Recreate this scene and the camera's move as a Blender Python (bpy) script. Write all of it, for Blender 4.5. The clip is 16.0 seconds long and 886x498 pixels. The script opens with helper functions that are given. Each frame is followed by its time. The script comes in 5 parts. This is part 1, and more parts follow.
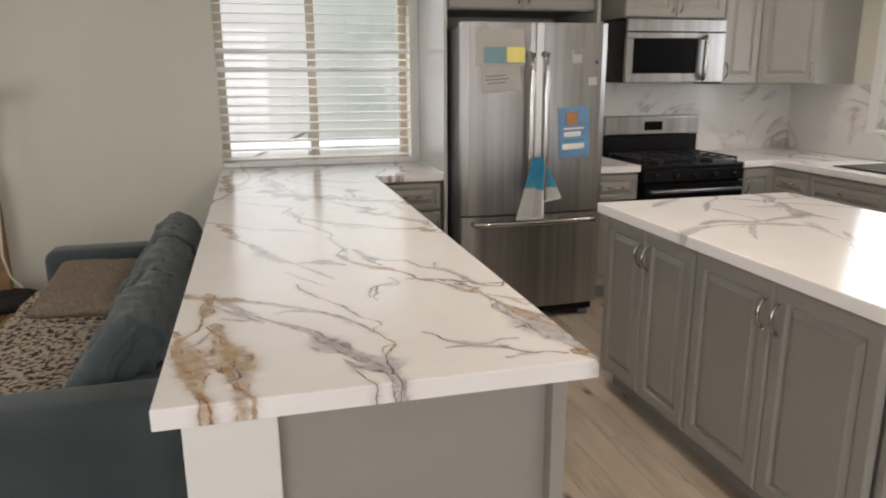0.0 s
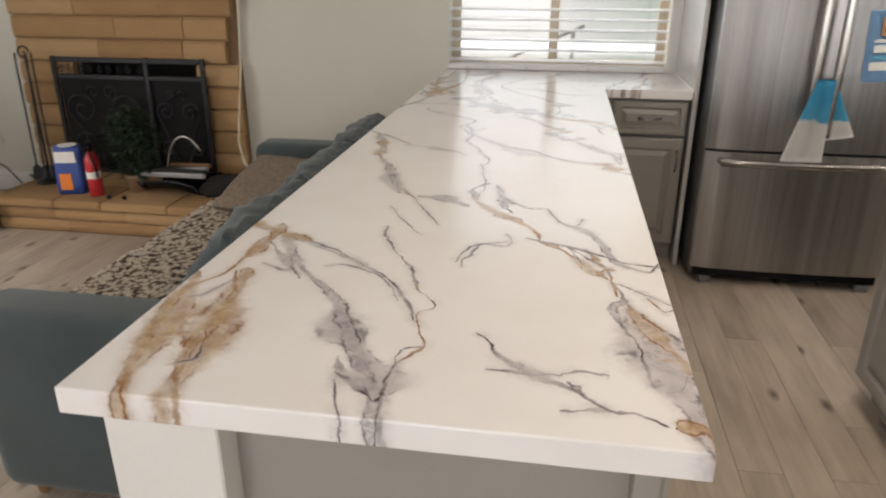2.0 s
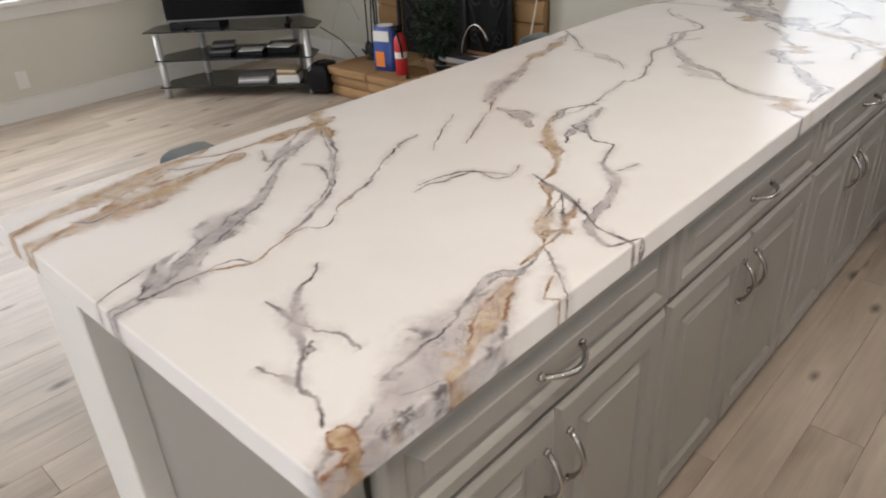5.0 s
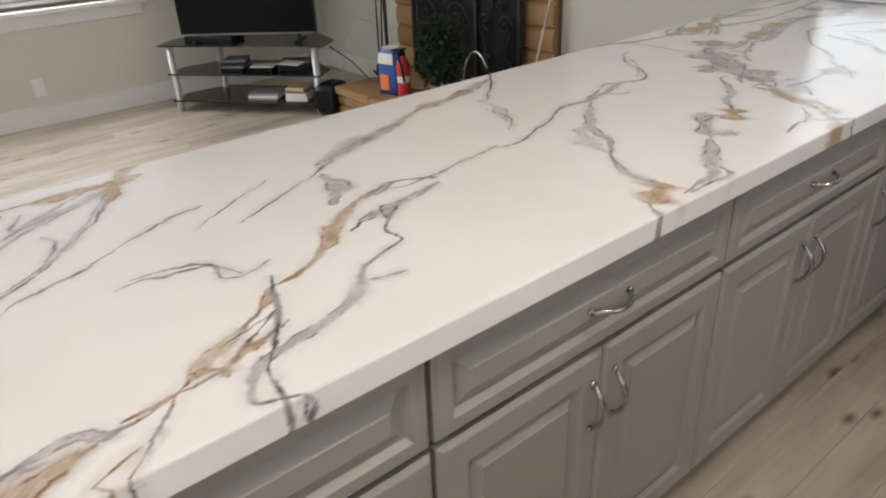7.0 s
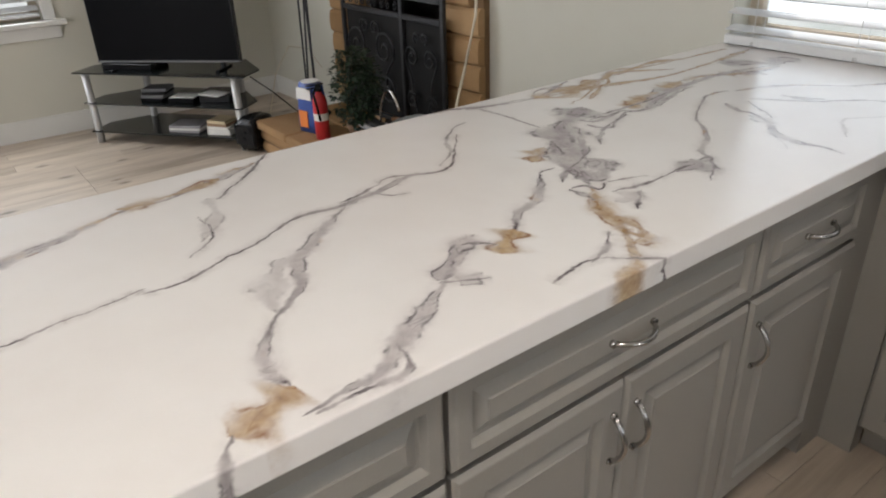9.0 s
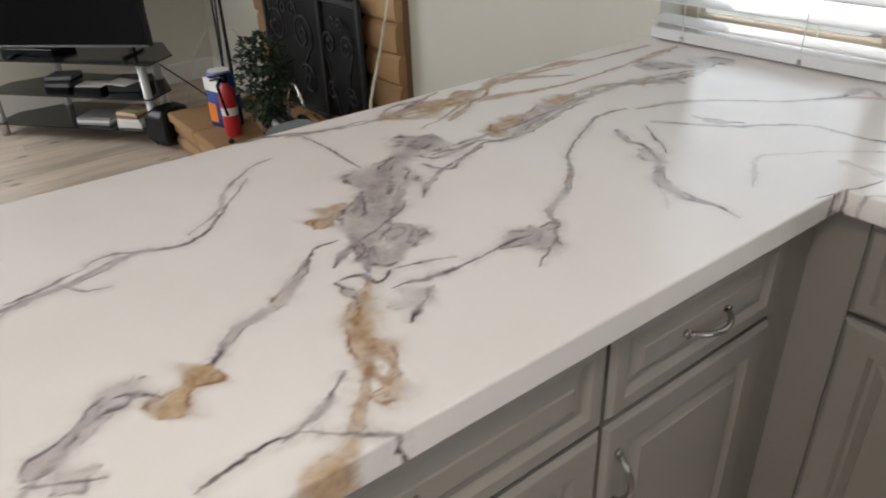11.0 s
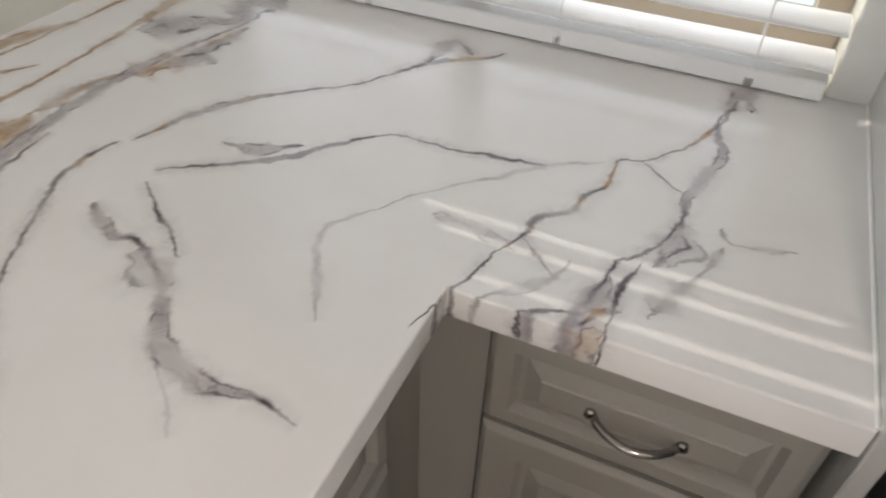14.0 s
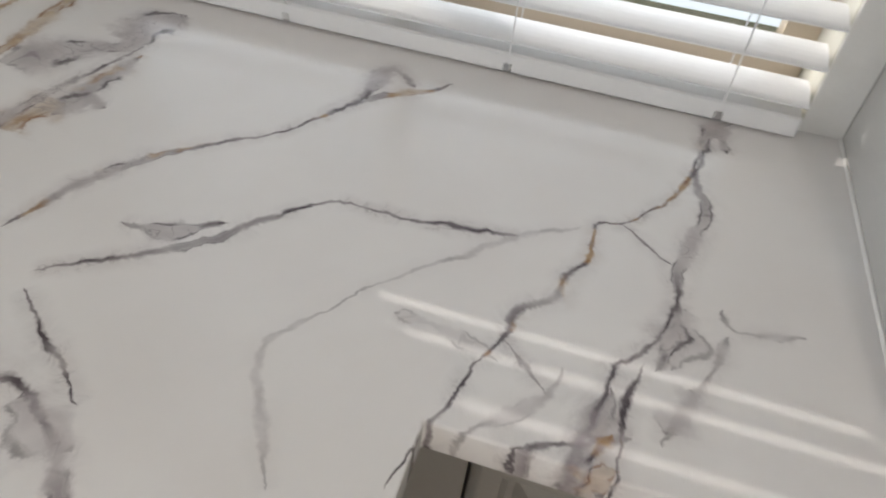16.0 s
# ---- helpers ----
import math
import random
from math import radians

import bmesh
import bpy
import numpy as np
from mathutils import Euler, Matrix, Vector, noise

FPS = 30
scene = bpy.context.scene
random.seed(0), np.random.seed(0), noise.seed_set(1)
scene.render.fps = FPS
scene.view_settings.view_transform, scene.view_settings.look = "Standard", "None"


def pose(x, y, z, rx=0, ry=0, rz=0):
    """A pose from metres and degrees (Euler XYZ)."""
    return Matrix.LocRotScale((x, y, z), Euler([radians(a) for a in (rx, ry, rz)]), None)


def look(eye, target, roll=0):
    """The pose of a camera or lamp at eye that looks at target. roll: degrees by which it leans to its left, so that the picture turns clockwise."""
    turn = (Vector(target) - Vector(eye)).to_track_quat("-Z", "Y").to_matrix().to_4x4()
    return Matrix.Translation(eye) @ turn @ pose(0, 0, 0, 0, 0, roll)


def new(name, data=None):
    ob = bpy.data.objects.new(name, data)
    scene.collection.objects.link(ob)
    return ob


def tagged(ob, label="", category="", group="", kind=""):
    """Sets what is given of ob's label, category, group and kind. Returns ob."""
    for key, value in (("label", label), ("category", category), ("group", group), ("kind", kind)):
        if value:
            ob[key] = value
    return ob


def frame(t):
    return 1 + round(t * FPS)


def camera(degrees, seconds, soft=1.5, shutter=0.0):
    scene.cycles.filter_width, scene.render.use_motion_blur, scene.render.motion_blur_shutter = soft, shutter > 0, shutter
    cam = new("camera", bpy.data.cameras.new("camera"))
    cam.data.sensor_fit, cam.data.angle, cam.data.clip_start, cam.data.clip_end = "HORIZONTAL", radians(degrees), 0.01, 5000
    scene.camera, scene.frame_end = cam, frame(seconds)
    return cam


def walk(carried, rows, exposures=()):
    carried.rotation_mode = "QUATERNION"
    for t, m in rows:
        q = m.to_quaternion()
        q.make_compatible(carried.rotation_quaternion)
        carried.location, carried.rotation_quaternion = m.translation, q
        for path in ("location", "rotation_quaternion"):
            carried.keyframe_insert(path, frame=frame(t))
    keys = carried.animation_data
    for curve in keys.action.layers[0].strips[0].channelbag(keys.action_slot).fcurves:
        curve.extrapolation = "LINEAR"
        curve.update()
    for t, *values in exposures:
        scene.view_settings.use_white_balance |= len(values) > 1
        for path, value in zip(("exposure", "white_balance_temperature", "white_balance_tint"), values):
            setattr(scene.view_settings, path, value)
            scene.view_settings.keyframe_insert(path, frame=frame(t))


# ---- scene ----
cam = camera(64.3, 16.0, soft=2.0, shutter=0.4)
PATH = [
    (0, (0.007, 0.034, 1.515), (0.503, 1.91, 1.032), -0.3),
    (0.5, (0.137, 0.143, 1.507), (0.476, 2.043, 0.984), -0.0),
    (1, (0.232, 0.279, 1.487), (0.388, 2.186, 0.905), 0.4),
    (1.5, (0.343, 0.452, 1.492), (0.272, 2.338, 0.832), 0.5),
    (2, (0.474, 0.553, 1.473), (0.171, 2.387, 0.736), 0.1),
    (2.5, (0.675, 0.624, 1.459), (0.16, 2.383, 0.658), -0.3),
    (3, (0.855, 0.662, 1.471), (0.156, 2.326, 0.61), -0.7),
    (3.2, (0.893, 0.679, 1.472), (0.133, 2.306, 0.593), -0.7),
    (5.3, (1.171, 1.147, 1.426), (-0.094, 2.354, 0.454), -3.3),
    (5.5, (1.209, 1.212, 1.428), (-0.08, 2.39, 0.454), -3.4),
    (6, (1.279, 1.367, 1.435), (-0.056, 2.497, 0.467), -3.3),
    (6.5, (1.302, 1.501, 1.436), (-0.06, 2.609, 0.479), -3.0),
    (7, (1.287, 1.656, 1.431), (-0.094, 2.761, 0.498), -2.5),
    (7.5, (1.27, 1.852, 1.444), (-0.124, 2.955, 0.528), -2.1),
    (8, (1.27, 2.055, 1.436), (-0.145, 3.143, 0.533), -2.1),
    (8.5, (1.287, 2.281, 1.445), (-0.146, 3.35, 0.548), -2.3),
    (8.7, (1.283, 2.361, 1.446), (-0.153, 3.423, 0.546), -2.1),
    (10.8, (1.158, 2.97, 1.434), (-0.256, 3.993, 0.457), -2.5),
    (11, (1.149, 3.053, 1.43), (-0.261, 4.075, 0.445), -2.4),
    (11.5, (1.141, 3.249, 1.438), (-0.238, 4.274, 0.415), -2.9),
    (12, (1.109, 3.378, 1.43), (-0.183, 4.453, 0.346), -2.6),
    (12.5, (1.036, 3.477, 1.427), (-0.131, 4.634, 0.287), -1.7),
    (13, (0.956, 3.573, 1.427), (-0.066, 4.82, 0.243), -1.6),
    (13.5, (0.903, 3.634, 1.443), (0.108, 4.966, 0.18), 0.3),
    (14, (0.891, 3.702, 1.447), (0.322, 5.096, 0.131), 2.6),
    (14.5, (0.875, 3.762, 1.452), (0.487, 5.192, 0.108), 4.5),
    (15, (0.819, 3.797, 1.45), (0.579, 5.244, 0.091), 6.5),
    (15.5, (0.773, 3.826, 1.453), (0.568, 5.273, 0.087), 7.3),
    (16, (0.761, 3.868, 1.458), (0.463, 5.286, 0.079), 7.0),
]
walk(cam, [(t, look(eye, target, roll)) for t, eye, target, roll in PATH],
     [(0, -0.17, 6850, 14), (3.0, 0.05, 6780, 14), (5.5, 0.11, 6400, 13), (8.5, 0.09, 6360, 12), (11.0, 0.15, 6400, 12), (14.5, 0.14, 6500, 12), (16.0, 0.04, 6420, 12)])

# ---- world, sun and room light ----
world = bpy.data.worlds.new("world")
scene.world = world
world.use_nodes = True
wn = world.node_tree.nodes
sky = wn.new("ShaderNodeTexSky")
sky.sky_type = "NISHITA"
sky.sun_disc = False
sky.sun_elevation, sky.sun_rotation = radians(38), radians(-48)
wn["Background"].inputs["Strength"].default_value = 0.07
world.node_tree.links.new(sky.outputs[0], wn["Background"].inputs["Color"])

sun = new("sun", bpy.data.lights.new("sun", "SUN"))
sun.data.energy, sun.data.angle, sun.data.color = 1.5, radians(0.5), (1.0, 0.94, 0.85)
sun.matrix_world = look((-8.4, 12.855, 10.88), (0.4, 4.855, 1.6))


def area(name, eye, target, w, h, watts, colour):
    d = bpy.data.lights.new(name, "AREA")
    d.shape, d.size, d.size_y, d.energy, d.color = "RECTANGLE", w, h, watts, colour
    ob = new(name, d)
    ob.matrix_world = look(eye, target)
    return ob


# skylight in the window openings
area("window_light_back", (0.42, 4.94, 1.55), (0.42, 0, 1.0), 1.2, 1.1, 4, (0.82, 0.92, 1.0))
area("window_light_left", (-4.14, 2.1, 1.35), (0, 2.0, 0.8), 2.2, 1.1, 46, (0.95, 0.98, 1.0))
# the two south lamps fill from behind, through unseen, assumed glass doors
area("south_fill_light", (-0.9, -2.42, 1.3), (-0.3, 2, 0.9), 2.4, 1.9, 68, (0.96, 0.98, 1.0))
area("south_fill_light_2", (3.0, -2.42, 1.2), (1.2, 2.5, 0.8), 1.5, 1.9, 24, (0.86, 0.93, 1.0))
area("window_light_right", (4.11, 3.35, 1.59), (0, 2.6, 0.7), 1.2, 0.85, 13, (0.84, 0.92, 1.0))
# recessed ceiling lamps
for x, y in ((1.40, 1.2), (1.28, 2.6), (2.95, 1.2), (2.95, 3.7)):
    d = bpy.data.lights.new("downlight", "AREA")
    d.shape, d.size, d.energy, d.color = "DISK", 0.18, 7 if x > 2 else 11, (1.0, 0.90, 0.78)
    ob = new("downlight", d)
    ob.location = (x, y, 2.425)


# ---- materials ----
def nodes_of(m):
    m.use_nodes = True
    t = m.node_tree
    return t, t.nodes, t.links, t.nodes["Principled BSDF"]


def ramp(t, fac, stops):
    r = t.nodes.new("ShaderNodeValToRGB")
    el = r.color_ramp.elements
    while len(el) < len(stops):
        el.new(0.5)
    for e, (p, c) in zip(el, stops):
        e.position, e.color = p, (*c, 1)
    t.links.new(fac, r.inputs[0])
    return r.outputs[0]


def noise_tex(t, scale, detail=4, rough=0.6, vec=None, dist=0.0):
    n = t.nodes.new("ShaderNodeTexNoise")
    n.inputs["Scale"].default_value, n.inputs["Detail"].default_value = scale, detail
    n.inputs["Roughness"].default_value, n.inputs["Distortion"].default_value = rough, dist
    if vec:
        t.links.new(vec, n.inputs["Vector"])
    return n


def place(t, sx=1, sy=1, sz=1):
    g = t.nodes.new("ShaderNodeNewGeometry")
    m = t.nodes.new("ShaderNodeMapping")
    m.inputs["Scale"].default_value = (sx, sy, sz)
    t.links.new(g.outputs["Position"], m.inputs["Vector"])
    return m.outputs[0]


def calc(t, op, a, b=None, c=None):
    n = t.nodes.new("ShaderNodeMath")
    n.operation = op
    for i, v in enumerate((a, b, c)):
        if v is None:
            continue
        if isinstance(v, (int, float)):
            n.inputs[i].default_value = v
        else:
            t.links.new(v, n.inputs[i])
    return n.outputs[0]


def blend(t, fac, a, b, mode="MIX"):
    n = t.nodes.new("ShaderNodeMix")
    n.data_type, n.blend_type = "RGBA", mode
    for i, v in ((0, fac), (6, a), (7, b)):
        if isinstance(v, (int, float)):
            n.inputs[i].default_value = v
        elif isinstance(v, tuple):
            n.inputs[i].default_value = (*v, 1)
        else:
            t.links.new(v, n.inputs[i])
    return n.outputs[2]


def bump(t, height, strength, distance=0.01):
    b = t.nodes.new("ShaderNodeBump")
    b.inputs["Strength"].default_value, b.inputs["Distance"].default_value = strength, distance
    t.links.new(height, b.inputs["Height"])
    return b.outputs[0]


def surface(name, a, b, scale=6.0, rough=0.5, metal=0.0, fine=80.0, relief=0.1, stretch=(1, 1, 1), rvar=0.1, distance=0.004, coat=0.0):
    """Two tones mixed by coarse and fine noise, with varying gloss and fine relief."""
    m = bpy.data.materials.new(name)
    t, n, l, p = nodes_of(m)
    vec = place(t, *stretch)
    c1, c2 = noise_tex(t, scale, 4, 0.6, vec), noise_tex(t, fine, 3, 0.6, vec)
    f = calc(t, "ADD", calc(t, "MULTIPLY", c1.outputs[0], 0.65), calc(t, "MULTIPLY", c2.outputs[0], 0.35))
    l.new(ramp(t, f, ((0.3, a), (0.7, b))), p.inputs["Base Color"])
    l.new(calc(t, "MULTIPLY_ADD", c1.outputs[0], rvar, rough - rvar / 2), p.inputs["Roughness"])
    p.inputs["Metallic"].default_value = metal
    p.inputs["Coat Weight"].default_value = coat
    if relief:
        l.new(bump(t, c2.outputs[0], relief, distance), p.inputs["Normal"])
    return m


def plain(name, c, rough=0.4, metal=0.0, emit=0.0):
    d = tuple(min(1, v * 1.12) for v in c)
    m = surface(name, c, d, 14, rough, metal, 120, 0.03)
    if emit:
        p = m.node_tree.nodes["Principled BSDF"]
        p.inputs["Emission Color"].default_value, p.inputs["Emission Strength"].default_value = (*c, 1), emit
    return m


WALL = surface("painted_wall", (0.60, 0.585, 0.505), (0.65, 0.63, 0.555), 1.5, 0.75, 0, 240, 0.10, distance=0.002)
CEILING = surface("ceiling_paint", (0.76, 0.75, 0.72), (0.8, 0.79, 0.76), 2, 0.85, 0, 120, 0.2)
WHITE = surface("white_paint", (0.74, 0.73, 0.70), (0.79, 0.78, 0.75), 3, 0.38, 0, 160, 0.03)
# glossier white for the tall panel, darkened to hold its shade in the colour
SHADEDWHITE = surface("shaded_white_paint", (0.49, 0.485, 0.465), (0.55, 0.54, 0.52), 3, 0.24, 0, 160, 0.03)
GREY = surface("grey_cabinet_paint", (0.290, 0.275, 0.250), (0.320, 0.305, 0.280), 4, 0.42, 0, 180, 0.04)
# brushed grain; its wide tone range also paints upright reflection streaks
STEEL = surface("brushed_steel_with_glints", (0.23, 0.22, 0.215), (0.49, 0.475, 0.465), 0.9, 0.36, 1.0, 30, 0.03, (14, 14, 0.12), 0.20)
SILVER = surface("silver_paint", (0.46, 0.46, 0.45), (0.56, 0.56, 0.55), 9, 0.4, 0.5, 200, 0.02)
CHROME = surface("satin_nickel", (0.44, 0.42, 0.40), (0.54, 0.52, 0.50), 9, 0.18, 1.0, 200, 0.02)
BLACK = plain("black_enamel", (0.008, 0.008, 0.009), 0.25)
IRON = surface("wrought_iron", (0.018, 0.018, 0.02), (0.04, 0.04, 0.044), 30, 0.45, 0.3, 200, 0.2)
FRIDGESIDE = plain("fridge_side_paint", (0.13, 0.13, 0.135), 0.5)
GLASSBLACK = plain("dark_glass", (0.006, 0.006, 0.007), 0.18)
for dark, gloss in ((GLASSBLACK, 0.05), (BLACK, 0.22), (IRON, 0.3)):
    dark.node_tree.nodes["Principled BSDF"].inputs["Specular IOR Level"].default_value = gloss
TEAL = surface("teal_upholstery", (0.024, 0.037, 0.041), (0.050, 0.071, 0.075), 5, 0.85, 0, 420, 0.5, distance=0.002)
TEAL.node_tree.nodes["Principled BSDF"].inputs["Sheen Weight"].default_value = 0.22
TAPE = surface("woven_brown_cloth", (0.12, 0.09, 0.065), (0.27, 0.21, 0.155), 60, 0.9, 0, 260, 0.8)
BEIGE = surface("beige_vinyl", (0.50, 0.42, 0.31), (0.56, 0.47, 0.36), 5, 0.4, 0, 90, 0.03)
SLAT = surface("white_blind_slat", (0.71, 0.715, 0.72), (0.76, 0.765, 0.77), 6, 0.30, 0, 90, 0.02)
RED = plain("red_enamel", (0.50, 0.03, 0.035), 0.3)
BLUE = plain("blue_bag_print", (0.03, 0.075, 0.30), 0.4)
ORANGE = plain("orange_print", (0.75, 0.22, 0.04), 0.45)
PAPER = plain("white_paper", (0.74, 0.73, 0.70), 0.7)
YELLOW = plain("yellow_paper", (0.72, 0.64, 0.20), 0.7)
CYAN = plain("cyan_print", (0.10, 0.42, 0.62), 0.6)
CORD = plain("cream_cord", (0.62, 0.56, 0.44), 0.6)
SOIL = surface("dark_ash", (0.008, 0.007, 0.007), (0.024, 0.02, 0.018), 20, 0.9, 0, 160, 0.8)
CLAY = surface("clay_pot", (0.24, 0.15, 0.09), (0.32, 0.20, 0.12), 12, 0.7, 0, 120, 0.2)
LEAF = surface("plant_leaf", (0.008, 0.020, 0.010), (0.022, 0.045, 0.02), 20, 0.5, 0, 90, 0.1)
WOOD = surface("stained_mantel_wood", (0.16, 0.075, 0.03), (0.28, 0.14, 0.06), 4, 0.5, 0, 40, 0.2, (1, 12, 12))


def brick_material():
    m = surface("tan_fireplace_brick", (0.32, 0.175, 0.072), (0.48, 0.295, 0.14), 5, 0.85, 0, 70, 0.7, (1, 1, 2.5), distance=0.006)
    t, n, l, p = nodes_of(m)
    old = p.inputs["Base Color"].links[0].from_socket
    info = n.new("ShaderNodeObjectInfo")
    l.new(blend(t, 0.6, old, ramp(t, info.outputs["Random"], ((0, (0.27, 0.155, 0.068)), (0.5, (0.38, 0.235, 0.11)), (1, (0.49, 0.33, 0.18))))), p.inputs["Base Color"])
    return m


BRICK = brick_material()
MORTAR = surface("sandy_mortar", (0.17, 0.10, 0.05), (0.24, 0.15, 0.08), 20, 0.95, 0, 200, 0.6)


def plank_material():
    """Pale oak-look planks: tone per board, long grain, dark knots."""
    m = bpy.data.materials.new("oak_plank")
    t, n, l, p = nodes_of(m)
    info = n.new("ShaderNodeObjectInfo")
    g = n.new("ShaderNodeNewGeometry")
    shift = n.new("ShaderNodeCombineXYZ")
    l.new(calc(t, "MULTIPLY", info.outputs["Random"], 37.0), shift.inputs[0])
    l.new(calc(t, "MULTIPLY", info.outputs["Random"], 91.0), shift.inputs[1])
    v = n.new("ShaderNodeVectorMath")
    l.new(g.outputs["Position"], v.inputs[0])
    l.new(shift.outputs[0], v.inputs[1])

    def scaled(s):
        q = n.new("ShaderNodeMapping")
        q.inputs["Scale"].default_value = s
        l.new(v.outputs[0], q.inputs["Vector"])
        return q.outputs[0]
    grain = noise_tex(t, 1.0, 6, 0.65, scaled((34, 1.6, 1)), 0.6)
    cloud = noise_tex(t, 1.0, 3, 0.5, scaled((9, 2.2, 1)))
    base = ramp(t, info.outputs["Random"], ((0, (0.29, 0.235, 0.182)), (0.2, (0.47, 0.395, 0.312)), (0.4, (0.62, 0.535, 0.44)), (0.6, (0.36, 0.30, 0.24)), (0.8, (0.55, 0.47, 0.38)), (1, (0.43, 0.355, 0.275))))
    c = blend(t, 0.42, base, ramp(t, grain.outputs[0], ((0.32, (0.24, 0.187, 0.14)), (0.62, (0.54, 0.45, 0.36)))))
    c = blend(t, 0.36, c, ramp(t, cloud.outputs[0], ((0.35, (0.24, 0.19, 0.145)), (0.65, (0.60, 0.51, 0.415)))))
    knot = n.new("ShaderNodeTexVoronoi")
    knot.voronoi_dimensions = "2D"
    knot.inputs["Scale"].default_value = 1.0
    l.new(scaled((5.2, 2.3, 1)), knot.inputs["Vector"])
    k = ramp(t, calc(t, "ADD", knot.outputs["Distance"], calc(t, "MULTIPLY", cloud.outputs[0], 0.16)), ((0.10, (1, 1, 1)), (0.20, (0, 0, 0))))
    keep = calc(t, "GREATER_THAN", knot.outputs["Color"], 0.55)
    c = blend(t, calc(t, "MULTIPLY", calc(t, "MULTIPLY", k, keep), 0.85), c, (0.075, 0.052, 0.036))
    l.new(c, p.inputs["Base Color"])
    l.new(calc(t, "MULTIPLY_ADD", grain.outputs[0], 0.2, 0.30), p.inputs["Roughness"])
    l.new(bump(t, grain.outputs[0], 0.12, 0.003), p.inputs["Normal"])
    return m


PLANK = plank_material()


def throw_material():
    m = bpy.data.materials.new("speckled_fleece")
    t, n, l, p = nodes_of(m)
    vec = place(t)
    v = n.new("ShaderNodeTexVoronoi")
    v.inputs["Scale"].default_value = 52
    warp = noise_tex(t, 40, 3, 0.6, vec)
    l.new(blend(t, 0.035, vec, warp.outputs["Color"]), v.inputs["Vector"])
    l.new(ramp(t, v.outputs["Distance"], ((0.46, (0.84, 0.76, 0.64)), (0.58, (0.52, 0.40, 0.29)), (0.72, (0.10, 0.065, 0.045)))), p.inputs["Base Color"])
    p.inputs["Roughness"].default_value = 0.95
    l.new(bump(t, warp.outputs[0], 0.7, 0.006), p.inputs["Normal"])
    return m


THROW = throw_material()


def glass_material(name, tint=(1, 1, 1), ior=1.45, rough=0.0):
    m = bpy.data.materials.new(name)
    t, n, l, p = nodes_of(m)
    p.inputs["Base Color"].default_value = (*tint, 1)
    p.inputs["Transmission Weight"].default_value = 1.0
    p.inputs["Roughness"].default_value = rough
    p.inputs["IOR"].default_value = ior
    return m


PANE = glass_material("window_glass")
SMOKED = surface("smoked_shelf_glass", (0.008, 0.010, 0.010), (0.012, 0.014, 0.014), 5, 0.16, 0, 60, 0.0)


# ---- building helpers ----
def box(bm, x0, x1, y0, y1, z0, z1, bevel=0.0, seg=1):
    vs = [bm.verts.new((x, y, z)) for z in (z0, z1) for x, y in ((x0, y0), (x1, y0), (x1, y1), (x0, y1))]
    fs = [bm.faces.new([vs[i] for i in q]) for q in ((3, 2, 1, 0), (4, 5, 6, 7), (0, 1, 5, 4), (1, 2, 6, 5), (2, 3, 7, 6), (3, 0, 4, 7))]
    if bevel:
        es = {e for f in fs for e in f.edges}
        bmesh.ops.bevel(bm, geom=list(es), offset=bevel, segments=seg, profile=0.5, affect="EDGES")
    return bm


def solid(x0, x1, y0, y1, z0, z1, bevel=0.0, seg=1):
    return box(bmesh.new(), x0, x1, y0, y1, z0, z1, bevel, seg)


def tube(points, r, seg=8, bm=None, taper=1.0):
    """A round bar swept along points."""
    bm = bm or bmesh.new()
    pts = [Vector(p) for p in points]
    rings = []
    up = Vector((0.13, 0.21, 0.97))
    for i, p in enumerate(pts):
        d = (pts[min(i + 1, len(pts) - 1)] - pts[max(i - 1, 0)]).normalized()
        a = d.cross(up)
        a = a.normalized() if a.length > 1e-4 else d.cross(Vector((1, 0, 0))).normalized()
        b = d.cross(a)
        rr = r * (1 + (taper - 1) * i / max(1, len(pts) - 1))
        rings.append([bm.verts.new(p + rr * (math.cos(k * math.tau / seg) * a + math.sin(k * math.tau / seg) * b)) for k in range(seg)])
    for u, w in zip(rings, rings[1:]):
        for k in range(seg):
            bm.faces.new((u[k], u[(k + 1) % seg], w[(k + 1) % seg], w[k]))
    bm.faces.new(rings[0][::-1])
    bm.faces.new(rings[-1])
    return bm


def lathe(profile, seg=20, bm=None, at=(0, 0, 0)):
    bm = bm or bmesh.new()
    rings = [[bm.verts.new((at[0] + r * math.cos(k * math.tau / seg), at[1] + r * math.sin(k * math.tau / seg), at[2] + z)) for k in range(seg)] for r, z in profile]
    for u, w in zip(rings, rings[1:]):
        for k in range(seg):
            bm.faces.new((u[k], u[(k + 1) % seg], w[(k + 1) % seg], w[k]))
    bm.faces.new(rings[0][::-1])
    bm.faces.new(rings[-1])
    return bm


def arc(a, b, rise, n=9):
    """Points of a bow from a to b that bulges by the vector rise."""
    a, b, rise = Vector(a), Vector(b), Vector(rise)
    return [a.lerp(b, i / (n - 1)) + rise * math.sin(math.pi * i / (n - 1)) ** 0.7 for i in range(n)]


def part(name, bm, material, parent=None, label="", smooth=False, m=None):
    """Links a bmesh as one mesh object under a thing or a part."""
    me = bpy.data.meshes.new(name)
    bmesh.ops.recalc_face_normals(bm, faces=bm.faces)
    if m is not None:
        bm.transform(m)
    for f in bm.faces:
        f.smooth = smooth
    bm.to_mesh(me)
    bm.free()
    me.materials.append(material)
    ob = new(name, me)
    if parent is not None:
        ob.parent = parent
    if label:
        ob["label"] = label
    return ob


def thing(name, m, label, category, group="", kind=""):
    ob = new(name)
    ob.empty_display_size = 0.1
    ob.matrix_world = m
    return tagged(ob, label, category, group, kind)


